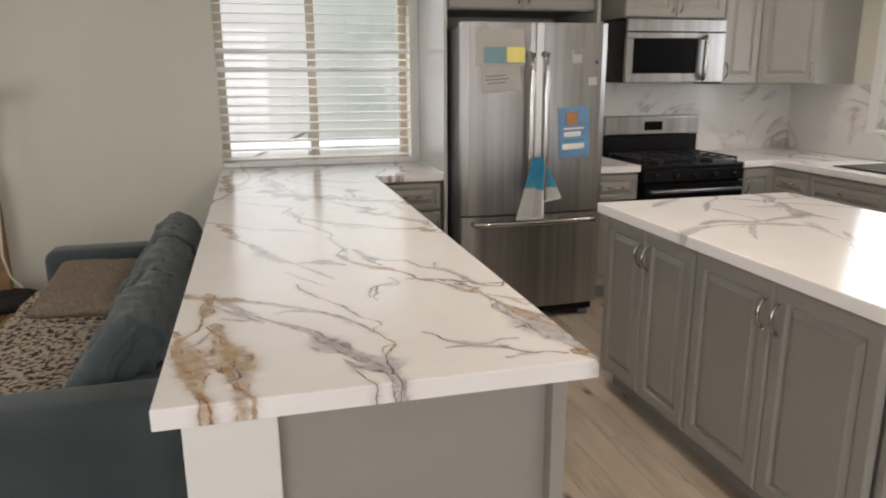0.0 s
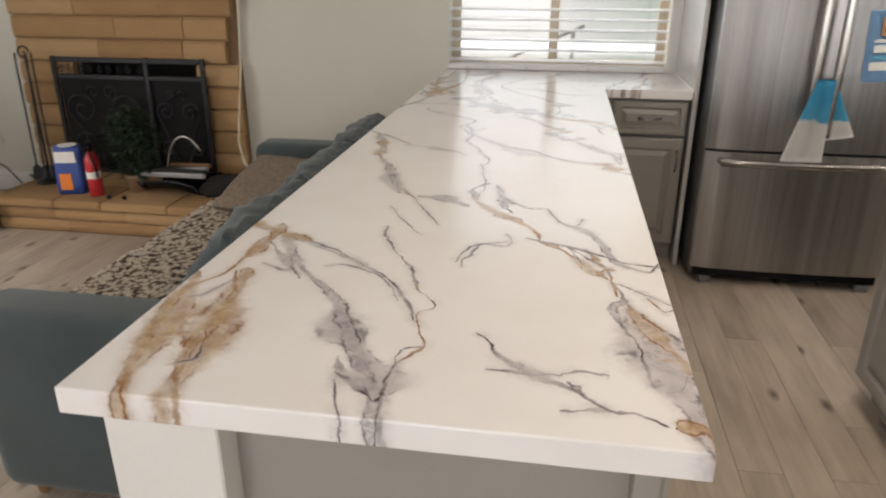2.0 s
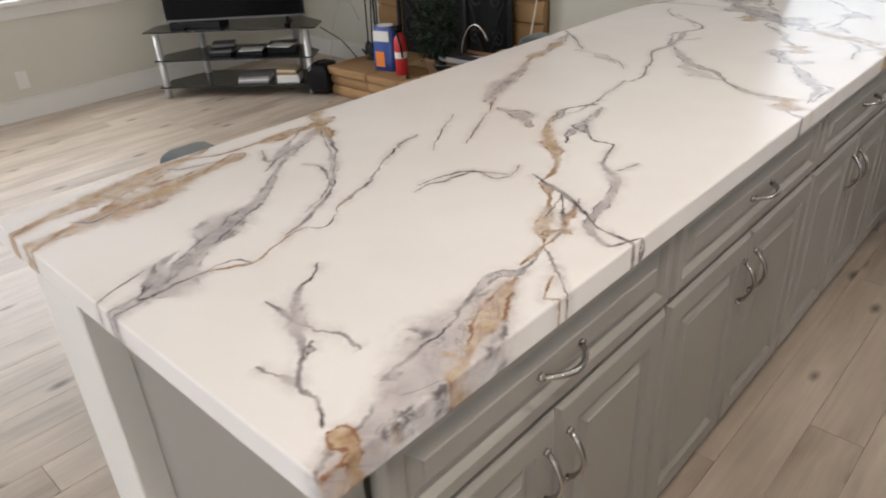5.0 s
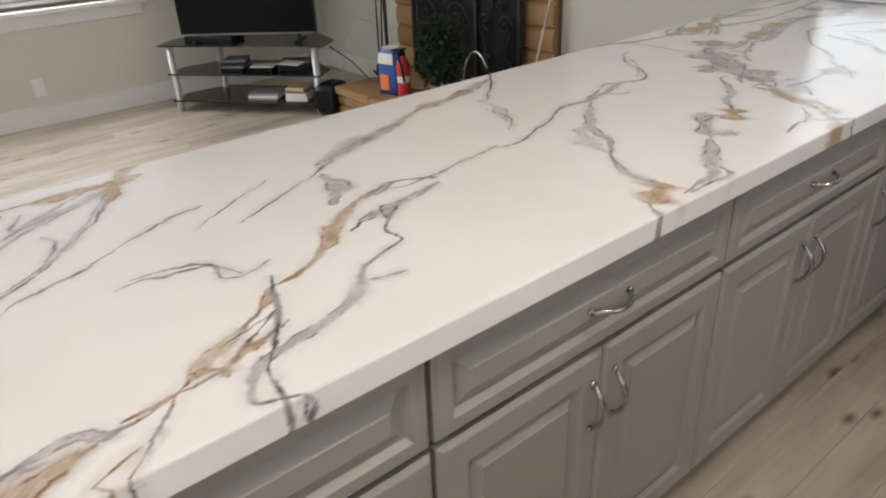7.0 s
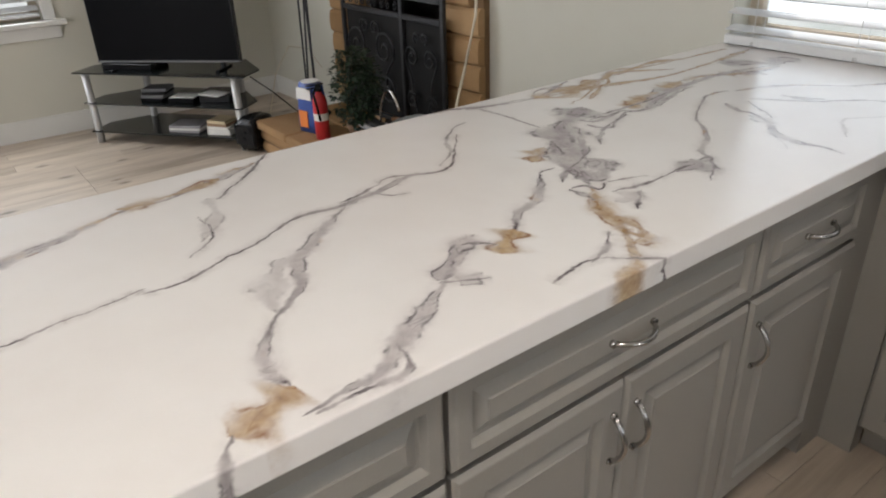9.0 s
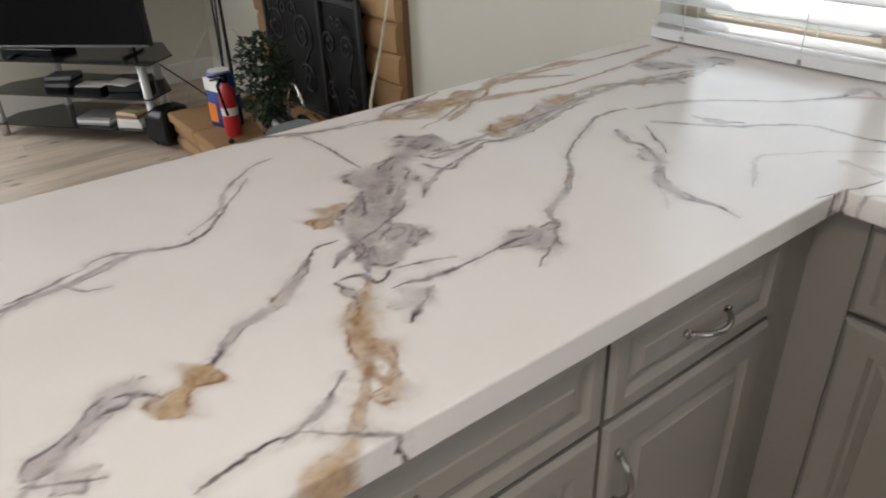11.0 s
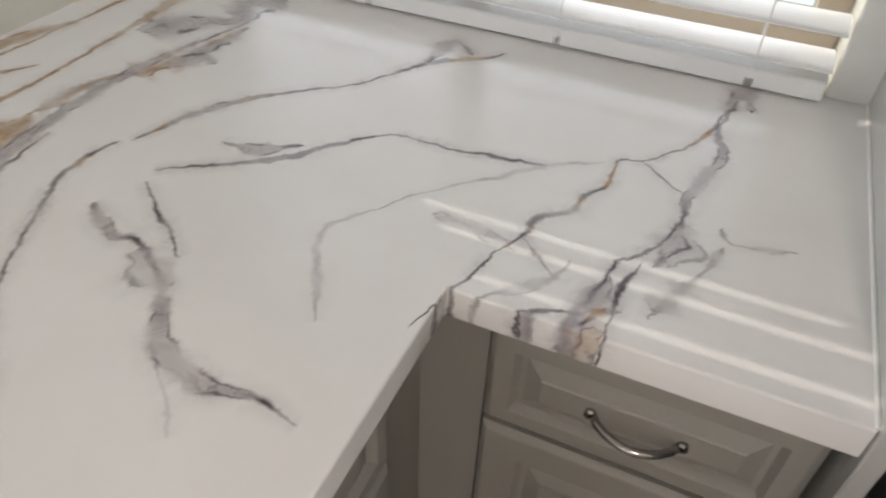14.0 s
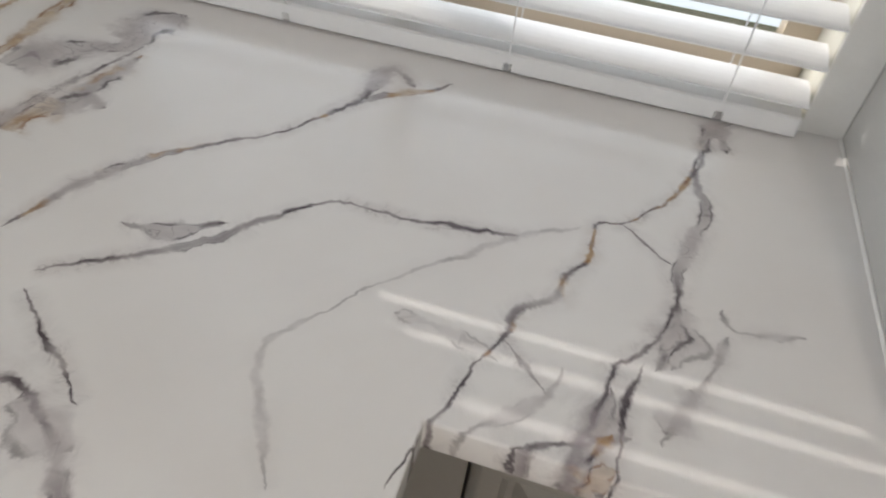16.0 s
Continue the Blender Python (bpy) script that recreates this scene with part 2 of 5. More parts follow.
def setting(name, bm, material, label, category):
    return tagged(part(name, bm, material), label, category, "", "structure")


def bevel_all(bm, w, seg=2):
    bmesh.ops.bevel(bm, geom=list(bm.edges), offset=w, segments=seg, profile=0.5, affect="EDGES")
    return bm


def cushion(sx, sy, sz, puff=0.6, n=14, folds=0.0, seed=0, tuft=None):
    """A soft pad: a rounded box, fuller in the middle, with wrinkles and pulled-in buttons."""
    bm = bmesh.new()
    bmesh.ops.create_cube(bm, size=2.0)
    bmesh.ops.subdivide_edges(bm, edges=bm.edges[:], cuts=n, use_grid_fill=True)
    for v in bm.verts:
        x, y, z = v.co
        k = (1 - abs(x) ** 4) * (1 - abs(y) ** 4)
        h = 1 - puff + puff * max(0.0, k) ** 0.5
        q = Vector((x * sx / 2 * (0.965 + 0.035 * (1 - z * z)), y * sy / 2 * (0.965 + 0.035 * (1 - z * z)), z * sz / 2 * h))
        if folds:
            w = noise.noise(Vector((x * 3 + seed, y * 3, z * 2))) + 0.6 * noise.noise(Vector((x * 9 + seed, y * 5, z * 4)))
            if tuft:
                w -= 0.35 * max(0.0, 0.25 - abs(noise.noise(Vector((x * 2.2 + seed, y * 6.5, z * 1.5 + 3))))) / 0.25
            q += Vector((0.2 * w, 0.2 * w, w)) * folds
        for tx, ty, r, depth in tuft or ():
            g = math.exp(-((x - tx) ** 2 + (y - ty) ** 2) / r ** 2)
            q.z -= math.copysign(depth * g, z)
        v.co = q
    return bm


# ---- room shell ----
YB, XL, XR, YF, ZC = 4.86, -4.20, 4.15, -2.50, 2.45


def wall_with_hole(bm, axis, face, back, a0, a1, z0, z1, holes):
    """A wall slab from face to back along one axis, with rectangular openings (a0, a1, z0, z1)."""
    def put(u0, u1, w0, w1):
        if u1 - u0 < 1e-4 or w1 - w0 < 1e-4:
            return
        lo, hi = min(face, back), max(face, back)
        if axis == "y":
            box(bm, u0, u1, lo, hi, w0, w1)
        else:
            box(bm, lo, hi, u0, u1, w0, w1)
    at = a0
    for h0, h1, w0, w1 in sorted(holes):
        put(at, h0, z0, z1)
        put(h0, h1, z0, w0)
        put(h0, h1, w1, z1)
        at = h1
    put(at, a1, z0, z1)
    return bm


setting("wall_north", wall_with_hole(bmesh.new(), "y", YB, YB + 0.18, XL - 0.18, XR + 0.18, 0, ZC, [(-0.20, 1.055, 0.90, 2.12), (-2.66, -1.80, 0.20, 0.93)]), WALL, "warm off-white painted drywall wall with a window opening", "wall")
setting("wall_west", wall_with_hole(bmesh.new(), "x", XL, XL - 0.18, YF, YB, 0, ZC, [(0.95, 3.27, 0.76, 2.05)]), WALL, "pale painted drywall wall of the living room", "wall")
setting("wall_east", wall_with_hole(bmesh.new(), "x", XR, XR + 0.18, YF, YB, 0, ZC, [(2.70, 4.00, 1.13, 2.05)]), WALL, "pale painted drywall wall of the kitchen", "wall")
setting("wall_south", wall_with_hole(bmesh.new(), "y", YF, YF - 0.18, XL - 0.18, XR + 0.18, 0, ZC, [(-2.2, 0.4, 0.03, 2.10), (2.2, 3.8, 0.03, 2.10)]), WALL, "plain painted drywall wall", "wall")
setting("ceiling", solid(XL - 0.2, XR + 0.2, YF - 0.2, YB + 0.2, ZC, ZC + 0.1), CEILING, "flat white painted ceiling", "ceiling")
floor = setting("floor", solid(XL - 0.2, XR + 0.2, YF - 0.2, YB + 0.2, -0.12, -0.004), plain("plank_joint", (0.27, 0.215, 0.165), 0.8), "pale oak-look plank floor with dark knots", "floor")


def baseboard(name, x0, x1, y0, y1, along):
    bm = solid(x0, x1, y0, y1, 0, 0.125)
    if along == "y":
        box(bm, x0, x1 - 0.004, y0, y1, 0.1255, 0.14, 0.003)
    else:
        box(bm, x0, x1, y0 + 0.004, y1, 0.1255, 0.14, 0.003)
    return setting(name, bm, WHITE, "tall white painted baseboard along the wall", "baseboard")


baseboard("baseboard_west", XL, XL + 0.016, YF, YB, "y")
baseboard("baseboard_north", XL + 0.016, -3.06, YB - 0.016, YB, "x")
baseboard("baseboard_north_2", -1.49, -0.16, YB - 0.016, YB, "x")

# ---- ground and fence outside ----
GRASS = surface("dry_lawn", (0.22, 0.20, 0.11), (0.34, 0.30, 0.18), 3, 0.95, 0, 40, 0.6)
setting("ground", solid(-60, 60, -60, 60, -0.6, -0.35), GRASS, "dry pale lawn and earth outside the house", "ground")


def glow_backdrop_material():
    """A self-glowing, washed-out distance: white sky low over pale green growth."""
    m = bpy.data.materials.new("glowing_backdrop")
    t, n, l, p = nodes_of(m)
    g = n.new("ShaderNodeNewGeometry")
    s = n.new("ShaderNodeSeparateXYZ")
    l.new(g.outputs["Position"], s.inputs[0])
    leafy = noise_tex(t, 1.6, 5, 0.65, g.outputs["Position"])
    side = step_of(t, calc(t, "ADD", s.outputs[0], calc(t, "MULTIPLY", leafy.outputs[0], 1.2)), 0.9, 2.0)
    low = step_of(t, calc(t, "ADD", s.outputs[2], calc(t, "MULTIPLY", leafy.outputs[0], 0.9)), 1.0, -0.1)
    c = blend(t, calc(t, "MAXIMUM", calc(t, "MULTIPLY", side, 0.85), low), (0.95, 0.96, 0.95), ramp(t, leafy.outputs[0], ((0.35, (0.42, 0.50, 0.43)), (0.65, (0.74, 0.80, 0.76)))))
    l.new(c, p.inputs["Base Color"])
    # emission stands in for the daylight on yard and sky
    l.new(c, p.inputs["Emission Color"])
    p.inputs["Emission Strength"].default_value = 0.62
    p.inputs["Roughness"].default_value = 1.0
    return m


def step_of(t, v, lo, hi):
    k = t.nodes.new("ShaderNodeMapRange")
    k.interpolation_type = "SMOOTHSTEP"
    t.links.new(v, k.inputs[0])
    k.inputs[1].default_value, k.inputs[2].default_value = lo, hi
    return k.outputs[0]


GLOWBACKDROP = glow_backdrop_material()
setting("backdrop_north", solid(-9, 9, 10.0, 10.05, -0.35, 5.5), GLOWBACKDROP, "glowing backdrop of washed-out yard and sky beyond the kitchen window", "backdrop")
# raised to 9 m to keep direct sun out of the west window
setting("backdrop_west", solid(-9.05, -9.0, -6, 9, -0.35, 9.0), GLOWBACKDROP, "glowing backdrop of washed-out yard beyond the living room window, raised to block the sun", "backdrop")
setting("backdrop_east", solid(9.0, 9.05, -6, 9, -0.35, 5.5), GLOWBACKDROP, "glowing backdrop of washed-out yard beyond the sink window", "backdrop")
rail = thing("garden_rail", pose(-0.5, 7.4, -0.35), "white sloping handrail outside the kitchen window", "handrail")
part("bar", tube([(-0.2, 0, 0.75), (1.15, 0, 1.35)], 0.015, 8), WHITE, rail, "", True)
for x in (-0.1, 1.05):
    part("post", tube([(x, 0, 0), (x, 0, 0.79 + 0.444 * (x + 0.1))], 0.018, 8), WHITE, rail, "", True)


# ---- windows and blinds ----
def window(name, m, w, h, mullions, label):
    """A vinyl window in its opening; local x across, z up, the room at -y."""
    root = thing(name, m, label, "window", "", "structure")
    f = 0.05
    part("window_frame", box(box(box(solid(0, w, 0, 0.05, 0, f, 0.004), 0, w, 0, 0.05, h - f, h, 0.004), 0, f, 0.001, 0.049, f, h - f), w - f, w, 0.001, 0.049, f, h - f), BEIGE, root)
    edges = [f] + mullions + [w - f]
    for x in mullions:
        part("mullion", solid(x - 0.028, x + 0.028, -0.004, 0.046, f, h - f, 0.004), BEIGE, root)
    for a, b in zip(edges, edges[1:]):
        p = part("pane", solid(a + 0.004, b - 0.004, 0.022, 0.026, f, h - f), PANE, root)
        p.visible_shadow = False
    return root


def blinds(name, m, w, h, pitch, depth, tilt, label, rail=0.02, streak_tilts={}):
    root = thing(name, m, label, "blinds")
    n = int((h - 0.1) / pitch)
    first = None
    for i in range(n):
        if first is None:
            bm = bmesh.new()
            cs = [(-depth / 2 + depth * k / 6, 0.0035 * math.cos((k / 6 - 0.5) * math.pi)) for k in range(7)]
            top = [[bm.verts.new((x, y, z + 0.0014)) for y, z in cs] for x in (0, w)]
            low = [[bm.verts.new((x, y, z - 0.0014)) for y, z in cs] for x in (0, w)]
            for k in range(6):
                bm.faces.new((top[0][k], top[1][k], top[1][k + 1], top[0][k + 1]))
                bm.faces.new((low[0][k + 1], low[1][k + 1], low[1][k], low[0][k]))
            for k in (0, 6):
                bm.faces.new((top[0][k], low[0][k], low[1][k], top[1][k]))
            for s in (0, 1):
                bm.faces.new(top[s] + low[s][::-1])
            first = part("slat", bm, SLAT, root)
            s = first
        else:
            s = new("slat", first.data)
            s.parent = root
        s.matrix_basis = pose(0, 0, 0.055 + i * pitch, streak_tilts.get(i, tilt), 0, 0)
    part("bottom_rail", solid(0, w, -depth / 2 - 0.002, depth / 2 - 0.004, 0.002, 0.002 + rail, 0.003), SLAT, root)
    part("head_rail", solid(0, w, -0.03, 0.03, h - 0.05, h, 0.003), SLAT, root)
    for x in (0.11, 0.37 * w, 0.66 * w, w - 0.11):
        for y in (-depth / 2 - 0.001, depth / 2 + 0.001):
            part("ladder_cord", tube([(x, y, 0.02), (x, y, h - 0.05)], 0.0013, 5), SLAT, root)
        part("cord_clip", solid(x - 0.006, x + 0.006, -depth / 2 - 0.004, -depth / 2 - 0.0021, 0.004, 0.018, 0.001), glass_material("clear_clip", (0.9, 0.9, 0.9)), root)
    return root


window("window_1", pose(-0.20, 4.97, 0.925), 1.255, 1.19, [0.61], "beige vinyl sliding window above the counter with bright daylight behind")
# slats 10 and 12 are turned further to shape sun streaks on the counter
blinds("window_blinds", pose(-0.196, 4.855, 0.922), 1.243, 1.19, 0.057, 0.062, 10, "white horizontal slat blinds, open, hanging over the counter", rail=0.032, streak_tilts={10: 31, 12: 31})
window("window_2", pose(XL - 0.10, 0.95, 0.76, 0, 0, 90), 2.32, 1.29, [1.16], "beige vinyl sliding window of the living room, bright outside")
blinds("window_blinds", pose(XL - 0.045, 0.96, 0.785, 0, 0, 90), 2.30, 1.25, 0.057, 0.062, 25, "white horizontal slat blinds, half closed, glowing with daylight")
window("window_3", pose(XR + 0.10, 4.00, 1.13, 0, 0, -90), 1.30, 0.92, [0.65], "beige vinyl sliding window above the kitchen sink")
# south glass doors: out of view, added as openings for the fill lamps
window("window_4", pose(0.4, YF - 0.10, 0.03, 0, 0, 180), 2.6, 2.07, [1.3], "unseen beige framed sliding glass door, assumed for light from the south")

window("window_5", pose(3.8, YF - 0.10, 0.03, 0, 0, 180), 1.6, 2.07, [0.8], "unseen beige framed glass door, added to light the kitchen side")


def casing(name, bm, label):
    return setting(name, bm, WHITE, label, "trim")


bm = solid(XL, XL + 0.06, 0.82, 3.40, 0.725, 0.762, 0.006)
box(bm, XL, XL + 0.018, 0.86, 3.36, 0.645, 0.7245, 0.003)
casing("window_sill_west", bm, "white painted window sill and apron of the living room window")
bm = solid(XL, XL + 0.018, 3.27, 3.345, 0.7625, 2.12, 0.003)
box(bm, XL, XL + 0.018, 0.875, 0.95, 0.7625, 2.12, 0.003)
casing("window_casing_west", bm, "white painted casing round the living room window")
bm = solid(XR - 0.024, XR, 2.62, 2.70, 1.09, 2.12, 0.003)
box(bm, XR - 0.024, XR, 4.00, 4.08, 1.09, 2.12, 0.003)
box(bm, XR - 0.05, XR, 2.70, 4.00, 1.10, 1.13, 0.004)
casing("window_casing_east", bm, "white painted casing round the sink window")
casing("window_jamb_trim", solid(1.056, 1.117, YB - 0.006, YB - 0.0005, 0.921, 2.30), "white painted strip between window and tall panel")


# ---- cabinets ----
def raised(w, h, thick=0.022, frame_w=0.055):
    """A raised-panel front standing in x and z, its face towards -y."""
    bm = bmesh.new()
    prof = ((0, 0), (0, -thick + 0.008), (0.003, -thick + 0.006), (0.008, -thick + 0.001), (0.011, -thick), (frame_w, -thick), (frame_w + 0.004, -thick + 0.006), (frame_w + 0.007, -thick + 0.012), (frame_w + 0.014, -thick + 0.0125), (frame_w + 0.034, -thick + 0.003), (frame_w + 0.036, -thick + 0.0005))
    loops = []
    for i, y in prof:
        loops.append([bm.verts.new(p) for p in ((i, y, i), (w - i, y, i), (w - i, y, h - i), (i, y, h - i))])
    for a, b in zip(loops, loops[1:]):
        for k in range(4):
            bm.faces.new((a[k], a[(k + 1) % 4], b[(k + 1) % 4], b[k]))
    bm.faces.new(loops[0][::-1])
    bm.faces.new(loops[-1])
    return bm


def pull(length, upright):
    """A bowed bar pull with two feet, centred on its middle."""
    d = (0, 0, 1) if upright else (1, 0, 0)
    h = length / 2
    pts = arc([-h * c for c in d], [h * c for c in d], (0, -0.032, 0), 11)
    bm = tube(pts, 0.0052, 8)
    for s in (-1, 1):
        c = Vector(d) * (h * s)
        tube([c + Vector((0, 0.002, 0)), c + Vector((0, -0.006, 0))], 0.0068, 10, bm)
    return bm


def front(name, x, z, w, h, root, y=-0.001, handle=None, upright=False, frame_w=0.055):
    d = part(name, raised(w, h, 0.022, frame_w), GREY, root)
    d.location = (x, y, z)
    if handle:
        p = part("handle", pull(0.105, upright), CHROME, d, "satin nickel bow handle", True)
        p.location = (handle[0], -0.0225, handle[1])
    return d


def base_cabinet(m, w, label, group, drawer=True, doors=2, depth=0.58, height=0.8745, hinge="r", full=False):
    """A base unit; local x along its front, the front at -y, standing on the floor."""
    root = thing("base_cabinet", m, label, "cabinet", group)
    part("carcass", solid(0.001, w - 0.001, 0.022, depth, 0.1, height - 0.001), GREY, root)
    part("toe_kick", solid(0.001, w - 0.001, 0.06, 0.075, 0, 0.0995), GREY, root)
    g = 0.005
    top = height - 0.012
    if drawer:
        front("drawer_front", g, 0.69, w - 2 * g, top - 0.69, root, handle=((w - 2 * g) / 2, (top - 0.69) / 2), frame_w=0.032)
        top = 0.677
    z0 = 0.108
    if doors == 2:
        dw = w / 2 - g - 0.0015
        front("door", g, z0, dw, top - z0, root, handle=(dw - 0.030, top - z0 - 0.115), upright=True)
        front("door", w / 2 + 0.0015, z0, dw, top - z0, root, handle=(0.030, top - z0 - 0.115), upright=True)
    elif doors == 1:
        dw = w - 2 * g
        front("door", g, z0, dw, top - z0, root, handle=(0.030 if hinge == "r" else dw - 0.03, top - z0 - 0.115), upright=True)
    return root


FX = 0.640
for y0, y1 in ((1.402, 2.125), (2.125, 2.910), (2.910, 3.685)):
    base_cabinet(pose(FX, y0, 0, 0, 0, 90), y1 - y0, "grey raised-panel base cabinet with one drawer and two doors", "peninsula cabinets")
base_cabinet(pose(FX, 3.685, 0, 0, 0, 90), 0.445, "narrow grey base cabinet with one drawer and one door", "peninsula cabinets", doors=1)
setting("corner_filler", box(solid(0.10, FX + 0.004, 4.131, 4.30, 0, 0.8735), FX + 0.0045, 0.735, 4.245, 4.30, 0, 0.8735), GREY, "grey painted filler in the cabinet corner", "trim")
base_cabinet(pose(0.735, 4.250, 0, 0, 0, 0), 0.375, "small grey base cabinet with drawer beside the refrigerator", "north wall cabinets", doors=1, depth=0.59, hinge="l")

# end of the peninsula: white half wall, grey end panel and stile
setting("half_wall", solid(-0.165, 0.015, 1.335, YB - 0.018, 0, 0.8755, 0.003), WHITE, "white painted half wall carrying the peninsula countertop", "wall")
endp = thing("end_panel", pose(0.0155, 1.40, 0), "plain grey painted end panel of the peninsula", "panel")
part("sheet", solid(0, 0.588, -0.010, 0.001, 0.0, 0.8745), GREY, endp)
part("stile", solid(0.5885, 0.624, -0.045, 0.0005, 0.0, 0.8745, 0.002), GREY, endp)

# island
isl = [(2.995, 0.71), (2.285, 0.865)]
for y, w in isl:
    base_cabinet(pose(1.612, y, 0, 0, 0, -90), w, "grey raised-panel island cabinet with two tall doors", "island cabinets", drawer=False, depth=0.9)

# kitchen side of the north wall
base_cabinet(pose(2.125, 4.225, 0), 0.335, "narrow grey base cabinet with drawer beside the range", "north wall cabinets", doors=1, depth=0.6)
base_cabinet(pose(3.262, 4.225, 0), 0.26, "narrow grey base cabinet beside the range", "north wall cabinets", drawer=False, doors=1, depth=0.6)
for y, w in ((4.22, 0.36), (3.86, 0.62), (3.24, 0.62)):
    base_cabinet(pose(3.525, y, 0, 0, 0, -90), w, "grey raised-panel base cabinet below the sink window", "east wall cabinets", doors=2 if w > 0.5 else 1, depth=0.6)


def wall_cabinet(m, w, h, label, doors, depth=0.32, group="wall cabinets"):
    root = thing("wall_cabinet", m, label, "cabinet", group)
    part("carcass", solid(0.001, w - 0.001, 0, depth, 0, h), GREY, root)
    dw = w / doors - 0.004
    for i in range(doors):
        front("door", i * w / doors + 0.002, 0.003, dw, h - 0.006, root, handle=((dw - 0.03) if i == 0 and doors == 2 else 0.03, 0.09), upright=True)
    return root


wall_cabinet(pose(1.155, 4.26, 1.885), 0.945, 0.46, "grey double-door cabinet above the refrigerator", 2, 0.595)
wall_cabinet(pose(2.46, 4.54, 1.875), 0.78, 0.47, "grey double-door cabinet above the microwave", 2)
wall_cabinet(pose(3.245, 4.54, 1.43), 0.30, 0.915, "narrow tall grey cabinet beside the microwave", 1)
# corner cabinet with a slanted door
cc = thing("corner_wall_cabinet", pose(3.55, 4.54, 1.43), "grey corner cabinet with a slanted door in the kitchen corner", "cabinet", "wall cabinets")
bm = bmesh.new()
pl = [(0, 0), (0.28, -0.28), (0.595, -0.28), (0.595, 0.315), (0, 0.315)]
lo, hi = [bm.verts.new((x, y, 0)) for x, y in pl], [bm.verts.new((x, y, 0.915)) for x, y in pl]
for k in range(5):
    bm.faces.new((lo[k], lo[(k + 1) % 5], hi[(k + 1) % 5], hi[k]))
bm.faces.new(lo[::-1])
bm.faces.new(hi)
part("carcass", bm, GREY, cc)
d = part("door", raised(0.385, 0.905), GREY, cc)
d.matrix_basis = pose(0.004, -0.006, 0.004, 0, 0, -45)
p = part("handle", pull(0.105, True), CHROME, d, "satin nickel bow handle", True)
p.location = (0.35, -0.02, 0.09)
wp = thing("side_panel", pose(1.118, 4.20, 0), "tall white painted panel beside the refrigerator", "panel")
part("sheet", solid(0, 0.022, 0, 0.66, 0, 2.35, 0.002), SHADEDWHITE, wp)
tagged(part("caulk_bead", tube([(1.1165, 4.207, 0.9205), (1.1165, YB - 0.003, 0.9205)], 0.0035, 6), WHITE), "thin white caulk line between countertop and panel", "trim", "", "structure")
wp2 = thing("side_panel", pose(2.10, 4.20, 0), "tall grey painted panel beside the refrigerator", "panel")
part("sheet", solid(0, 0.022, 0, 0.66, 0, 2.35, 0.002), GREY, wp2)


# ---- marble ----
GROUPS = 10
SLOTS = [[] for _ in range(GROUPS)]


def vein(slot, width, tone, *pts):
    """A vein along pts; width in mm at its fullest; tone 0 grey, 1 gold; slots keep close veins apart."""
    SLOTS[slot].append((width / 1080, tone, np.array(pts, float)))


# the slab's veins, each along a few places of the countertop
vein(5, 12, 0.8, (-0.084, 1.251), (-0.107, 1.306), (-0.141, 1.388), (-0.17, 1.5), (-0.195, 1.638), (-0.152, 1.74), (-0.153, 1.873), (-0.142, 1.985))
vein(8, 16, 0.95, (-0.011, 1.263), (-0.033, 1.319), (-0.069, 1.408), (-0.083, 1.512), (-0.08, 1.595), (-0.136, 1.748))
vein(9, 4, 0.5, (-0.088, 1.389), (-0.051, 1.428), (-0.083, 1.512))
vein(9, 18, 0.95, (-0.147, 1.816), (-0.134, 1.889), (-0.148, 2.029))
vein(1, 5, 0.2, (-0.107, 1.796), (-0.035, 1.766), (-0.06, 1.854))
vein(3, 18, -0.1, (-0.123, 1.971), (-0.024, 1.795), (0.086, 1.667), (0.142, 1.559), (0.189, 1.467), (0.237, 1.373), (0.262, 1.317), (0.286, 1.262))
vein(7, 7, 0, (0.167, 1.417), (0.209, 1.387), (0.245, 1.35), (0.253, 1.366))
vein(6, 3, 0, (0.171, 1.418), (0.19, 1.352), (0.207, 1.309), (0.229, 1.253))
vein(2, 5, 0.1, (-0.123, 1.971), (0.021, 1.888), (0.09, 1.827), (0.166, 1.762), (0.231, 1.648), (0.249, 1.594))
vein(5, 4, 0, (0.024, 1.799), (0.072, 1.812), (0.166, 1.762))
vein(0, 4, 1, (0.254, 1.635), (0.252, 1.607), (0.273, 1.547), (0.285, 1.509), (0.261, 1.468), (0.245, 1.403))
vein(8, 4, 0.3, (0.093, 2.054), (0.109, 1.985), (0.156, 1.891), (0.203, 1.809), (0.237, 1.719), (0.255, 1.699))
vein(9, 2.5, 0, (0.255, 1.699), (0.275, 1.655), (0.254, 1.635))
vein(0, 55, 0.25, (0.711, 1.296), (0.693, 1.353), (0.669, 1.43), (0.66, 1.506), (0.638, 1.606), (0.614, 1.717))
vein(4, 7, 0, (0.633, 1.457), (0.625, 1.494), (0.619, 1.567), (0.597, 1.644), (0.585, 1.709), (0.605, 1.732), (0.606, 1.772), (0.587, 1.818))
vein(8, 18, 1, (0.695, 1.494), (0.673, 1.55), (0.648, 1.615), (0.626, 1.677), (0.61, 1.718))
vein(7, 9, 0, (0.631, 1.447), (0.642, 1.473))
vein(5, 20, 1, (0.65, 1.354), (0.682, 1.363), (0.702, 1.338), (0.739, 1.291))
vein(6, 8, 0, (0.361, 1.576), (0.385, 1.546), (0.402, 1.504), (0.444, 1.471), (0.474, 1.449), (0.517, 1.427), (0.543, 1.397), (0.569, 1.382), (0.607, 1.38), (0.639, 1.354))
